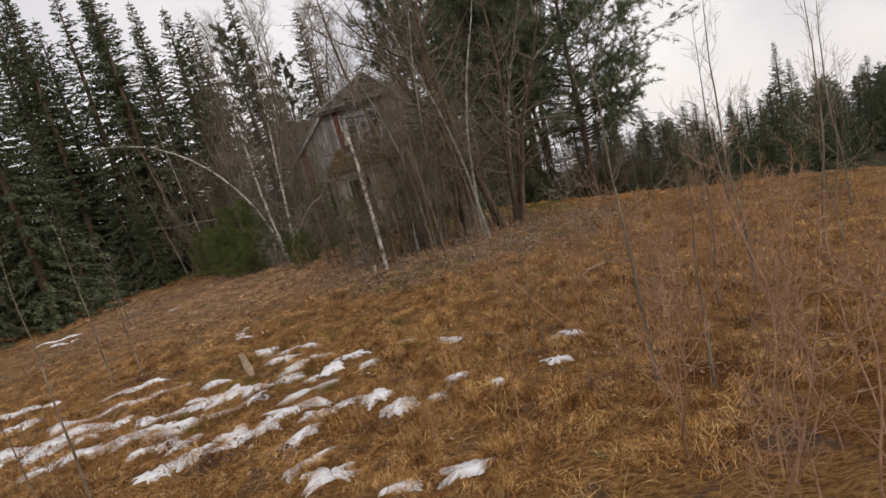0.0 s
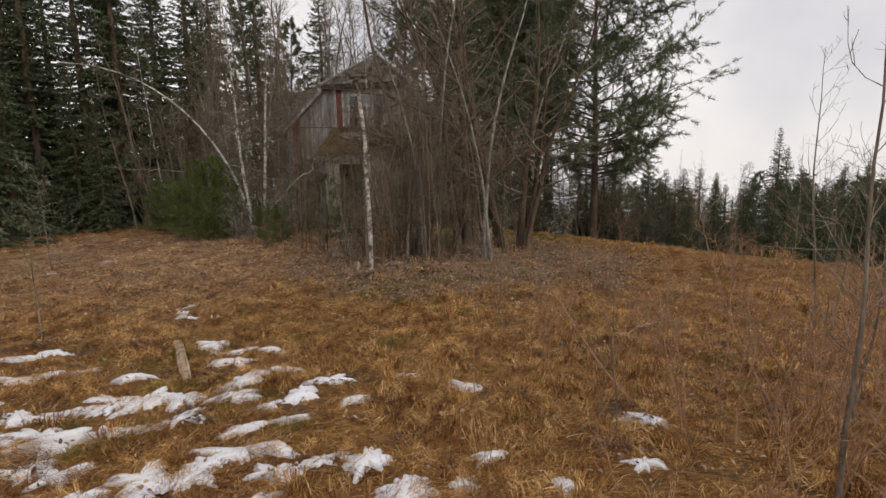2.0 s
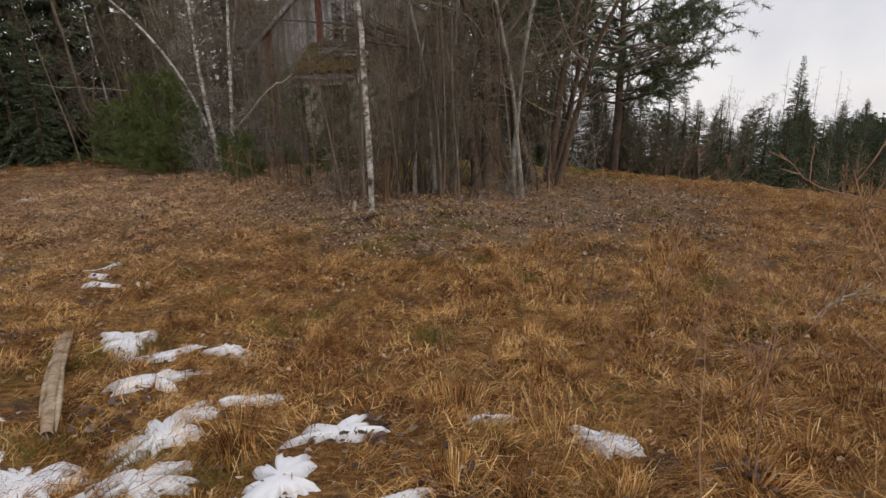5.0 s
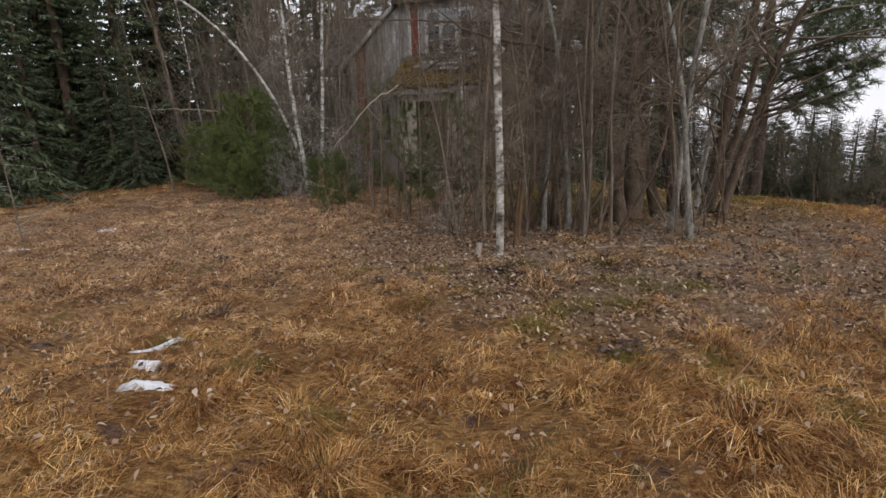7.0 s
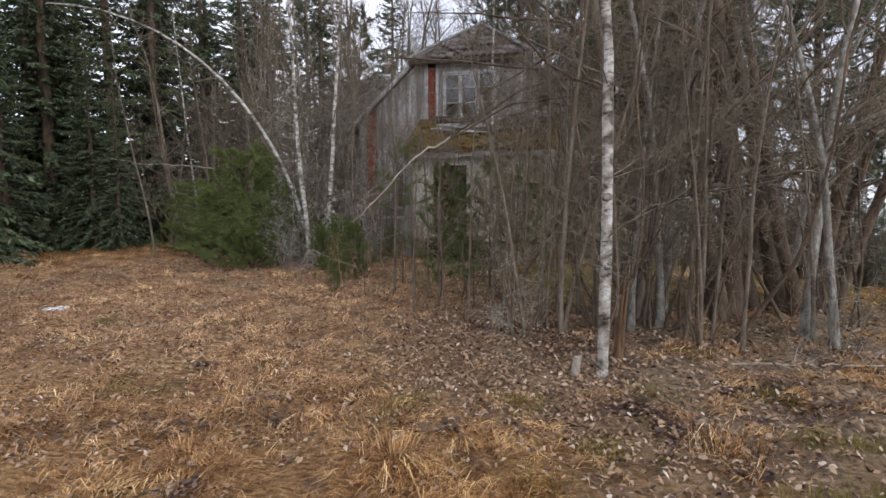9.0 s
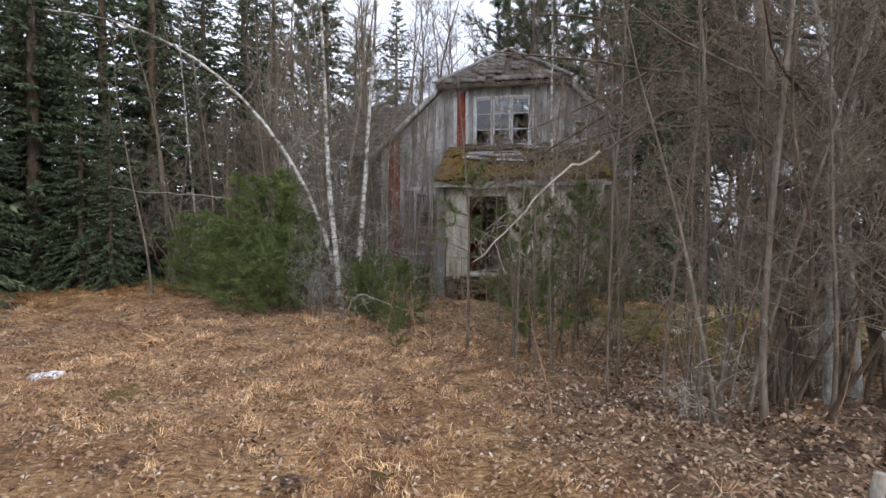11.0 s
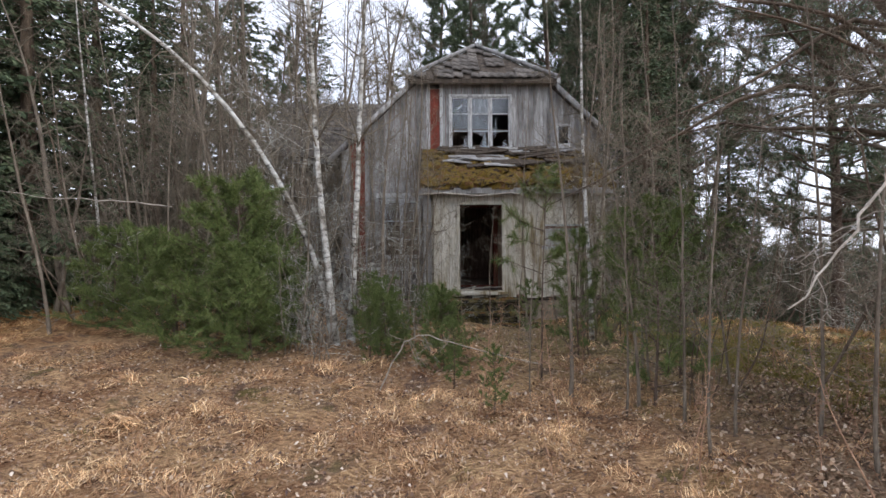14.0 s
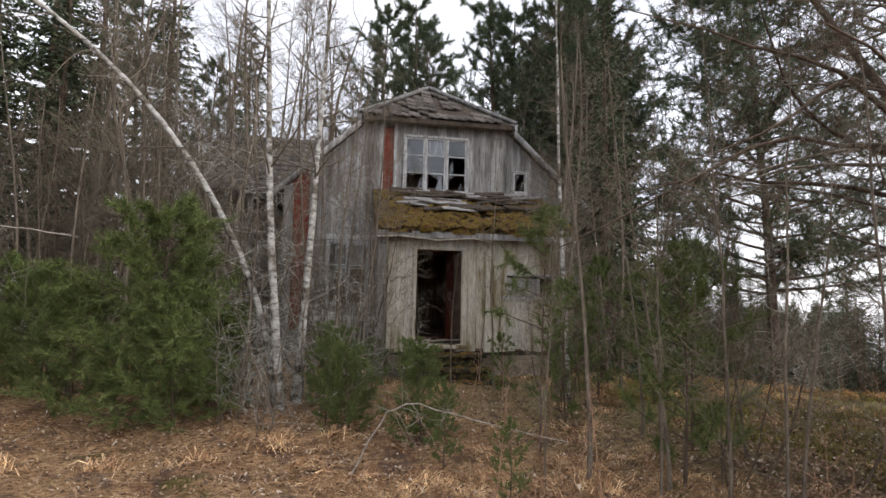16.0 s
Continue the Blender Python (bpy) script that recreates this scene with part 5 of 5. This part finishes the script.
for side in (-1, 1):
    part("roof_slope", roof_slab(side), house)
    out = EAVE_U if side < 0 else 2 * MID - EAVE_U
    hip = -1.12 if side < 0 else 2.56
    verge = Geo()
    a, b = np.array([out, -0.30, EAVE_Z]), np.array([hip, -0.30, roof_z(hip)])
    n = np.array([0, 0, -0.17])
    v = [a, b, b + n, a + n]
    verge.faces(v + [p + np.array([0, 0.035, 0]) for p in v], [[0, 1, 2, 3], [7, 6, 5, 4], [0, 4, 5, 1], [3, 2, 6, 7], [1, 5, 6, 2], [0, 3, 7, 4]])
    part("verge_board", verge.mesh("verge_board", SIDING, smooth=False), house)


def tile_mesh():
    """A pantile: a shallow wave with a lip, 0.24 by 0.36."""
    g = Geo()
    nx = 7
    s = np.linspace(0, 1, nx)
    wave = 0.014 * np.sin(s * 2 * np.pi) + 0.010
    v = []
    for y, up in ((0.0, 0.018), (0.36, -0.012)):
        for x, h in zip(s, wave):
            v.append((x * 0.25 - 0.125, y, h + up))
    for x, h in zip(s, wave):
        v.append((x * 0.25 - 0.125, 0.0, h - 0.012))
    f = [[i, i + 1, nx + i + 1, nx + i] for i in range(nx - 1)] + [[2 * nx + i, 2 * nx + i + 1, i + 1, i] for i in range(nx - 1)]
    g.faces(v, f)
    return g.mesh("roof_tile", TILE)


TILE_MESH = tile_mesh()
tr = random.Random(9)


def tile_field(parent, origin, right, up, rows, cols, inside, gaps=0.06):
    right, up = Vector(right).normalized(), Vector(up).normalized()
    m = Matrix((right, up, right.cross(up))).transposed().to_4x4()
    for i in range(rows):
        for j in range(cols):
            x, y = j * 0.225 + 0.11, i * 0.29
            if not inside(x, y) or tr.random() < gaps:
                continue
            place = Matrix.Translation(Vector(origin) + right * x + up * y + right.cross(up) * (0.03 + tr.uniform(0, 0.012))) @ m @ pose(0, 0, 0, tr.gauss(0, 1.5), 0, tr.gauss(0, 2.2))
            part("roof_tile", TILE_MESH, parent, m=place)


# the half hip over the gable
hip_me = Geo()
hip_me.faces([(-1.12, -0.30, 5.66), (2.56, -0.30, 5.66), (MID, 1.9, RIDGE_Z - 0.02), (-1.12, -0.30, 5.56), (2.56, -0.30, 5.56), (MID, 1.9, RIDGE_Z - 0.12)], [[0, 1, 2], [5, 4, 3]])
hip_me.faces([(-1.12, -0.30, 5.66), (2.56, -0.30, 5.66), (-1.12, -0.30, 5.56), (2.56, -0.30, 5.56)], [[2, 3, 1, 0]])
hip_roof = part("hip_roof", hip_me.mesh("hip_roof", DARK_WOOD, smooth=False), house, "dark boarding with slipped tiles")
run = math.hypot(2.2, RIDGE_Z - 5.66)
tile_field(hip_roof, (-1.12, -0.32, 5.66), (1, 0, 0), (0, 2.2, RIDGE_Z - 5.68), 10, 17, lambda x, y: y < run - 0.34 and 0.16 + 1.84 * (y + 0.2) / run < x < 3.52 - 1.84 * (y + 0.2) / run and not (1.9 < x < 2.75 and 0.25 < y < 1.5 and tr.random() < 0.75), 0.13)

for u in (-1.14, 2.58):
    edge = Geo()
    edge.tube([(u, -0.36, 5.70), (MID, 1.88, RIDGE_Z + 0.04)], [0.055, 0.055], 6)
    part("hip_board", edge.mesh("hip_board", SIDING, smooth=False), house)

# the wing behind on the west side
wing_z0, wing_z1, wy0, wy1 = 4.05, 6.15, 1.6, 4.0
wing = Geo()
wing.faces([(-5.3, wy0, wing_z0), (-1.4, wy0, wing_z0), (-1.4, wy1, wing_z1), (-5.3, wy1, wing_z1), (-5.3, wy1 + 2.4, wing_z0), (-1.4, wy1 + 2.4, wing_z0)], [[0, 1, 2, 3], [3, 2, 5, 4]])
wing_roof = part("wing_roof", wing.mesh("wing_roof", DARK_WOOD, smooth=False), house, "grey tiled roof of the side wing")
wrun = math.hypot(wy1 - wy0, wing_z1 - wing_z0)
tile_field(wing_roof, (-5.3, wy0, wing_z0), (1, 0, 0), (0, wy1 - wy0, wing_z1 - wing_z0), 11, 15, lambda x, y: x < 3.35, 0.03)
part("wing_wall", boxes("wing_wall", SIDING, (-5.0, -2.76, 5.2, 5.32, -0.5, 4.1), (-5.0, -4.88, 3.4, 5.2, -0.5, 4.1)), house)
for nm, b in (("wing_post", (-5.0, -4.86, 1.85, 1.99, -0.5, 4.1)), ("wing_post", (-3.95, -3.83, 1.85, 1.97, -0.5, 4.1)), ("wing_beam", (-5.1, -2.76, 1.86, 1.96, 3.94, 4.08)), ("balcony_floor", (-5.0, -2.76, 1.9, 3.4, 2.05, 2.17))):
    part(nm, boxes(nm, SIDING, b, bevel=0.008), house)
balcony = part("balcony_rail", boxes("balcony_rail", SIDING, (-5.0, -2.76, 1.84, 1.92, 3.02, 3.1)), house)
wr = random.Random(4)
for k in range(14):
    if wr.random() > 0.25:
        u = -4.95 + k * 0.155
        part("baluster", boxes("baluster", SIDING, (u, u + 0.11, 1.86, 1.885, 2.2, 3.02)), balcony)


# windows
wp = random.Random(31)


def window(name, o, bars_u, bars_z, rim, missing, label):
    a, b, c, d = o
    frame_me = boxes(name, TRIM, (a - rim, a, -0.075, 0.05, c - 0.06, d + rim), (b, b + rim, -0.075, 0.05, c - 0.06, d + rim), (a, b, -0.075, 0.05, d, d + rim), (a, b, -0.085, 0.05, c - 0.06, c), bevel=0.006)
    w = part(name, frame_me, house, label)
    edges = [a, *bars_u, b]
    for u in bars_u:
        part("mullion", boxes("mullion", TRIM, (u - 0.026, u + 0.026, -0.06, 0.02, c, d), bevel=0.005), w)
    zs = [c, *bars_z, d]
    for i, (p, q) in enumerate(zip(edges, edges[1:])):
        p2, q2 = p + (0.026 if i else 0.0), q - (0.026 if i < len(edges) - 2 else 0.0)
        part("sash", boxes("sash", TRIM, (p2, p2 + 0.03, -0.045, -0.01, c, d), (q2 - 0.03, q2, -0.045, -0.01, c, d), (p2 + 0.03, q2 - 0.03, -0.045, -0.01, c, c + 0.035), (p2 + 0.03, q2 - 0.03, -0.045, -0.01, d - 0.035, d), *[(p2 + 0.03, q2 - 0.03, -0.042, -0.012, z - 0.012, z + 0.012) for z in bars_z]), w)
        for j, (s, t) in enumerate(zip(zs, zs[1:])):
            if (i, j) in missing:
                for k in range(wp.randint(1, 3)):
                    x0, x1, z0, z1 = p2 + 0.03, q2 - 0.03, s + 0.014, t - 0.014
                    cx, cz = (x0, x1)[wp.random() < 0.5], (z0, z1)[wp.random() < 0.5]
                    me = prism("shard", GLASS, [(cx, cz), (cx + (x0 + x1 - 2 * cx) * wp.uniform(0.3, 0.95), cz), (cx + (x0 + x1 - 2 * cx) * wp.uniform(0.1, 0.3), cz + (z0 + z1 - 2 * cz) * wp.uniform(0.3, 0.9))], -0.03 - 0.004 * k, -0.027 - 0.004 * k)
                    part("shard", me, w, "broken glass left in the sash")
                continue
            part("pane", boxes("pane", GLASS, (p2 + 0.028, q2 - 0.028, -0.03, -0.026, s + 0.012, t - 0.012)), w, "old wavy glass")
    return w


window("upper_window", WIN, (0.42, 0.93), (4.43, 4.86), 0.06, {(0, 0), (1, 0), (2, 0), (2, 1)}, "three-light window with peeling white frame and broken panes")
window("side_window", SWIN, (), (), 0.025, {(0, 0)}, "small window hole without glass")
window("lower_window", LWIN, (-1.32,), (1.72, 2.18), 0.06, {(0, 0), (1, 1), (1, 0)}, "two-light window with broken panes in a grey frame")
# added pale sheet: imitates the sky's reflection in the middle top pane
part("curtain", prism("curtain", TRIM, [(0.47, 4.88), (0.9, 4.86), (0.9, 5.26), (0.47, 5.26)], 0.06, 0.065), house, "pale sheet standing in for sky reflected in the glass")

# porch
PY, P0, P1 = -1.88, -0.52, 3.16
DOOR = (0.05, 0.97, 0.6, 2.44)
HATCH = (1.88, 2.92, 1.55, 1.97)
porch = part("porch_wall", boxes("porch_wall", INSIDE, (P0 + 0.03, DOOR[0], PY, PY + 0.08, 0.45, 2.75), (DOOR[1], HATCH[0], PY, PY + 0.08, 0.45, 2.75), (HATCH[0], HATCH[1], PY, PY + 0.08, 0.45, HATCH[2]), (HATCH[0], HATCH[1], PY, PY + 0.08, HATCH[3], 2.75), (HATCH[1], P1 - 0.03, PY, PY + 0.08, 0.45, 2.75), (DOOR[0], DOOR[1], PY, PY + 0.08, DOOR[3], 2.75)), house, "enclosed porch front with flaking white boards")
boarding(porch, "porch_board", P0, P1, 0.46, lambda u: 2.74, PY - 0.002, (DOOR, HATCH), PALE, 5, 0.16, 0.008, 0.0, 0.04)
for u in (P0 - 0.06, P1 - 0.02):
    side_me = Geo()
    ring = [(PY + 0.01, 0.4), (-0.03, 0.4), (-0.03, 3.74), (PY + 0.01, 2.78)]
    side_me.faces([(u, y, z) for y, z in ring] + [(u + 0.08, y, z) for y, z in ring], [[3, 2, 1, 0], [4, 5, 6, 7], [0, 1, 5, 4], [1, 2, 6, 5], [2, 3, 7, 6], [3, 0, 4, 7]])
    part("porch_side", side_me.mesh("porch_side", PALE, smooth=False), house)
part("porch_floor", boxes("porch_floor", DARK_WOOD, (P0, P1, PY + 0.005, -0.03, 0.36, 0.5)), house)
part("porch_foundation", boxes("porch_foundation", PLASTER, (P0 + 0.05, DOOR[0] - 0.1, PY + 0.03, -0.02, -0.5, 0.36), (DOOR[1] + 0.3, P1 - 0.02, PY + 0.03, -0.02, -0.5, 0.36)), house, "stained pale foundation under the porch")
part("porch_post", boxes("porch_post", SIDING, (-0.74, -0.56, PY - 0.12, PY + 0.06, -0.2, 2.72), bevel=0.012), house, "grey weathered corner post")
for b in ((DOOR[0] - 0.07, DOOR[0], PY - 0.06, PY + 0.09, 0.5, 2.5), (DOOR[1], DOOR[1] + 0.07, PY - 0.06, PY + 0.09, 0.5, 2.5), (DOOR[0], DOOR[1], PY - 0.055, PY + 0.09, 2.44, 2.5)):
    part("door_frame", boxes("door_frame", PALE, b, bevel=0.006), house)
part("door_sill", boxes("door_sill", PALE, (-0.02, 1.06, PY - 0.14, PY + 0.12, 0.5, 0.57), bevel=0.01), house)
part("hatch_frame", boxes("hatch_frame", TRIM, (HATCH[0] - 0.06, HATCH[1] + 0.06, PY - 0.06, PY, HATCH[2] - 0.08, HATCH[2]), (HATCH[0], HATCH[1], PY - 0.05, PY, HATCH[3], HATCH[3] + 0.04)), house)
part("hatch_board", boxes("hatch_board", SIDING, (HATCH[0] + 0.02, HATCH[1] - 0.3, PY - 0.02, PY + 0.02, HATCH[2] + 0.01, HATCH[3] - 0.05), bevel=0.004), house, "grey board across the opening")
part("open_door", boxes("open_door", INSIDE, (0.99, 1.03, PY + 0.1, PY + 0.95, 0.52, 2.4), bevel=0.005), house, "inner door standing open in the dark")
r2 = random.Random(12)
for k in range(9):
    u, ln = r2.uniform(0.1, 0.85), r2.uniform(0.25, 0.6)
    me = boxes("debris_board", DEAD_WOOD if k % 3 else DARK_WOOD, (-ln / 2, ln / 2, -0.035, 0.035, -0.01, 0.01))
    part("debris_board", me, house, m=pose(u, PY + r2.uniform(0.12, 0.7), 0.53 + 0.025 * k * 0.5, r2.uniform(-8, 8), r2.uniform(-14, 14), r2.uniform(0, 180)))


def moss_roof():
    """The porch roof: a sagging sheet thick with moss, with a ragged lower edge."""
    nx, ny = 70, 34
    g = Geo()
    U, T = np.meshgrid(np.linspace(-0.8, 3.36, nx), np.linspace(0, 1, ny), indexing="ij")
    rr = np.random.default_rng(6)
    lump = 0.05 * np.sin(U * 9 + 2 * np.sin(T * 7)) * np.sin(T * 13 + U * 3) + rr.normal(0, 0.014, U.shape)
    Y = -2.14 + T * 2.1 + 0.05 * np.sin(U * 5) * (1 - T)
    Z = 2.80 + 1.12 * T - 0.07 * np.sin(np.pi * T) * np.sin((U + 0.8) / 4.16 * np.pi) + lump * np.clip(1.3 - T, 0.2, 1) + 0.03 * np.sin(U * 3.1) * (1 - T)
    top = np.stack([U, Y, Z + 0.07], -1).reshape(-1, 3)
    low = np.stack([U, Y, 2.74 + 1.12 * T + 0.0 * U], -1).reshape(-1, 3)
    i = (np.arange(nx - 1)[:, None] * ny + np.arange(ny - 1)[None]).ravel()
    f = np.stack([i, i + ny, i + ny + 1, i + 1], 1)
    n = nx * ny
    rim = [k * ny for k in range(nx)]
    side = [[a, b, b + n, a + n] for a, b in zip(rim, rim[1:])]
    side += [[k, k + 1, k + 1 + n, k + n] for k in range(ny - 1)] + [[n - ny + k + 1, n - ny + k, 2 * n - ny + k, 2 * n - ny + k + 1] for k in range(ny - 1)]
    g.faces(np.concatenate([top, low]), np.concatenate([f, f[:, ::-1] + n, np.array(side)]))
    return g.mesh("porch_roof", MOSS)


porch_roof = part("porch_roof", moss_roof(), house, "sagging porch roof thick with yellow-green moss")
for k in range(34):
    t = r2.uniform(0.36, 0.99)
    ln = r2.uniform(0.5, 1.7)
    part("fallen_plank", boxes("fallen_plank", DARK_WOOD if k % 4 else SIDING, (-ln / 2, ln / 2, -0.075, 0.075, -0.012, 0.012)), porch_roof, m=pose(r2.uniform(0.1, 2.7), -2.1 + 2.1 * t, 2.80 + 1.12 * t + 0.13, 28, r2.uniform(-9, 9), r2.uniform(-16, 16)))
for k in range(70):
    t, u, sz = r2.uniform(-0.02, 0.75), r2.uniform(-0.75, 3.3), r2.uniform(0.06, 0.17)
    cushion = Geo()
    ring = np.arange(9) * 2 * np.pi / 9
    wob = np.array([r2.uniform(0.7, 1.3) for _ in ring])
    v = [(0, 0, sz * 0.5)] + [(f * sz * q * math.cos(a), f * sz * q * math.sin(a), h * sz) for f, h in ((0.6, 0.42), (1.0, 0.05), (1.0, -0.5)) for a, q in zip(ring, wob)]
    cushion.faces(v, [[1 + r * 9 + i, 1 + r * 9 + 9 + i, 1 + r * 9 + 9 + (i + 1) % 9, 1 + r * 9 + (i + 1) % 9] for r in range(2) for i in range(9)])
    cushion.faces(v[:10], [[0, 1 + i, 1 + (i + 1) % 9] for i in range(9)])
    part("moss_cushion", cushion.mesh("moss_cushion", MOSS), porch_roof, m=pose(u, -2.14 + 2.1 * t, 2.87 + 1.12 * t - 0.07 * math.sin(math.pi * max(t, 0)), 26, 0, r2.uniform(0, 360)))
part("fascia", boxes("fascia", SIDING, (-0.78, 3.34, -2.16, -2.12, 2.66, 2.78)), porch_roof)

# a dead branch caught on the eave, and twigs across the doorway
snag = Geo()
snag.tube([(-0.95, -2.30, 2.62), (-0.3, -2.28, 2.66), (0.4, -2.26, 2.60), (1.1, -2.28, 2.66), (1.5, -2.3, 2.58)], [0.016, 0.02, 0.017, 0.013, 0.006], 6)
part("caught_branch", snag.mesh("caught_branch", DEAD_WOOD), porch_roof, "grey dead branch hanging along the eave")

# steps
for i, (a, b, y, z) in enumerate(((-0.26, 1.42, -0.32, 0.42), (-0.2, 1.5, -0.62, 0.18), (-0.28, 1.75, -0.95, -0.02))):
    me = boxes("stone_step", STONE, (a, b, PY + y - 0.05, PY + 0.02 - 0.3 * i, z - 0.07, z), (a + 0.06, b - 0.08, PY + y + 0.03, PY + 0.02 - 0.3 * i, z - 0.32, z - 0.07), bevel=0.018)
    step = part("stone_step", me, house, "mossy dark stone step")
    for k in range(9):
        u, sz = r2.uniform(a + 0.1, b - 0.1), r2.uniform(0.05, 0.13)
        pad = Geo()
        ring = np.arange(9) * 2 * np.pi / 9
        wob = np.array([r2.uniform(0.7, 1.4) for _ in ring])
        v = [(0, 0, sz * 0.35)] + [(f * sz * q * math.cos(w), f * sz * q * math.sin(w) * 0.7, h * sz) for f, h in ((0.6, 0.28), (1.0, -0.08)) for w, q in zip(ring, wob)]
        pad.faces(v, [[1 + m, 10 + m, 10 + (m + 1) % 9, 1 + (m + 1) % 9] for m in range(9)])
        pad.faces(v[:10], [[0, 1 + m, 1 + (m + 1) % 9] for m in range(9)])
        part("moss_cushion", pad.mesh("moss_cushion", MOSS), step, m=pose(u, PY + y + r2.uniform(-0.02, 0.18), z, 0, 0, 0))

# ---- small things ----
def fallen_log():
    """A thin rotten pole lying half sunk in the grass, split along its length."""
    g = Geo()
    rp = np.random.default_rng(2)
    t = np.linspace(0, 1, 14)
    pts = np.stack([-0.75 * t, 1.5 * t, 0.075 + 0.05 * np.sin(t * 4) + rp.normal(0, 0.006, 14)], 1)
    r = 0.034 * (1 + rp.normal(0, 0.17, 14))
    r[-1], r[0] = 0.02, 0.026
    g.tube(pts, r, 9)
    g.tube([pts[0] + (0.004, -0.002, 0), pts[0] + (0.002, -0.004, 0)], [0.026, 0.001], 9)
    g.tube([pts[-1], pts[-1] + (-0.002, 0.004, 0)], [0.02, 0.001], 9)
    return g.mesh("fallen_log", OLD_LOG)


log = tagged(new("fallen_log", fallen_log()), "thin rotten pale pole lying in the dead grass", "log")
log.location = (-2.58, 5.85, float(ground_z(-2.58, 5.85)))
for a, b, side, up in ((0.0, 0.42, 0.034, 0.012), (0.1, 0.55, -0.034, 0.004), (0.3, 0.9, 0.03, 0.016), (0.55, 1.04, -0.028, 0.014)):
    sliver = Geo()
    t = np.linspace(a, b, 6)
    sliver.tube(np.stack([-0.75 * t + side, 1.5 * t + side * 0.5, 0.075 + 0.05 * np.sin(t * 4) + up], 1), [0.004, 0.013, 0.016, 0.014, 0.010, 0.002], 5)
    part("sliver", sliver.mesh("sliver", OLD_LOG), log, "pale split sliver of rotten wood")


def dead_branch(pts, r, seed, x, y, label):
    rd = np.random.default_rng(seed)
    g = Geo()
    line = np.array(pts, float)
    t = np.linspace(0, len(line) - 1, 14)
    k = np.minimum(t.astype(int), len(line) - 2)
    fine = line[k] + (line[k + 1] - line[k]) * (t - k)[:, None] + rd.normal(0, 0.012, (14, 3))
    g.tube(fine, np.linspace(r, r * 0.35, 14), 7)
    branch_out(rd, g, fine, r, 0, 0.55, 0.45, (9, 3), 0.0, 0.8, 0.2, 0.3)
    ob = tagged(new("dead_branch", g.mesh("dead_branch", DEAD_WOOD)), label, "branch")
    ob.location = (x, y, 0)
    return ob


hanging = dead_branch([(0.35, 0.08, 2.14), (0, 0, 1.98), (-0.33, -0.05, 1.62), (-0.68, -0.05, 1.26)], 0.012, 4, -2.87, 12.75, "bleached broken branch hanging out of the alders")
upper = Geo()
upper.tube([(0.33, 0.08, 2.13), (1.0, 0.35, 2.55), (1.9, 0.8, 2.75), (3.2, 1.6, 2.7)], [0.009, 0.011, 0.014, 0.019], 6)
part("limb", upper.mesh("limb", BARK_DARK), hanging, "dark bark on the unbroken limb")
dead_branch([(0, 0, 2.3), (-0.8, -0.05, 2.36), (-1.7, -0.1, 2.40), (-2.6, -0.2, 2.52)], 0.012, 9, -8.5, 20.25, "long thin grey branch reaching out level")
dead_branch([(-0.38, 0.32, -0.05), (-0.15, 0.14, 0.52), (0.05, -0.05, 0.68), (0.4, -0.42, 0.60), (1.0, -1.0, 0.5)], 0.009, 5, -4.95, 15.9, "thin grey dead shoot bent over in the brush")
dead_branch([(0, 0, 0.03), (0.5, 0.25, 0.1), (0.9, 0.5, 0.06)], 0.014, 6, 1.9, 6.6, "pale dead stick on the grass")
dead_branch([(0, 0, 0.04), (0.7, -0.1, 0.1), (1.5, 0.0, 0.05)], 0.02, 7, -0.2, 11.8, "fallen grey stick among the leaves")
stump = Geo()
stump.tube([(0, 0, -0.1), (0, 0, 0.1), (0.02, 0, 0.24)], [0.045, 0.036, 0.03], 8)
stump.tube([(0.02, 0, 0.24), (0.02, 0, 0.245)], [0.03, 0.001], 8)
tagged(new("stump", stump.mesh("stump", DEAD_WOOD)), "small pale cut stump beside the birch", "stump").location = (-1.5, 11.35, 0.0)
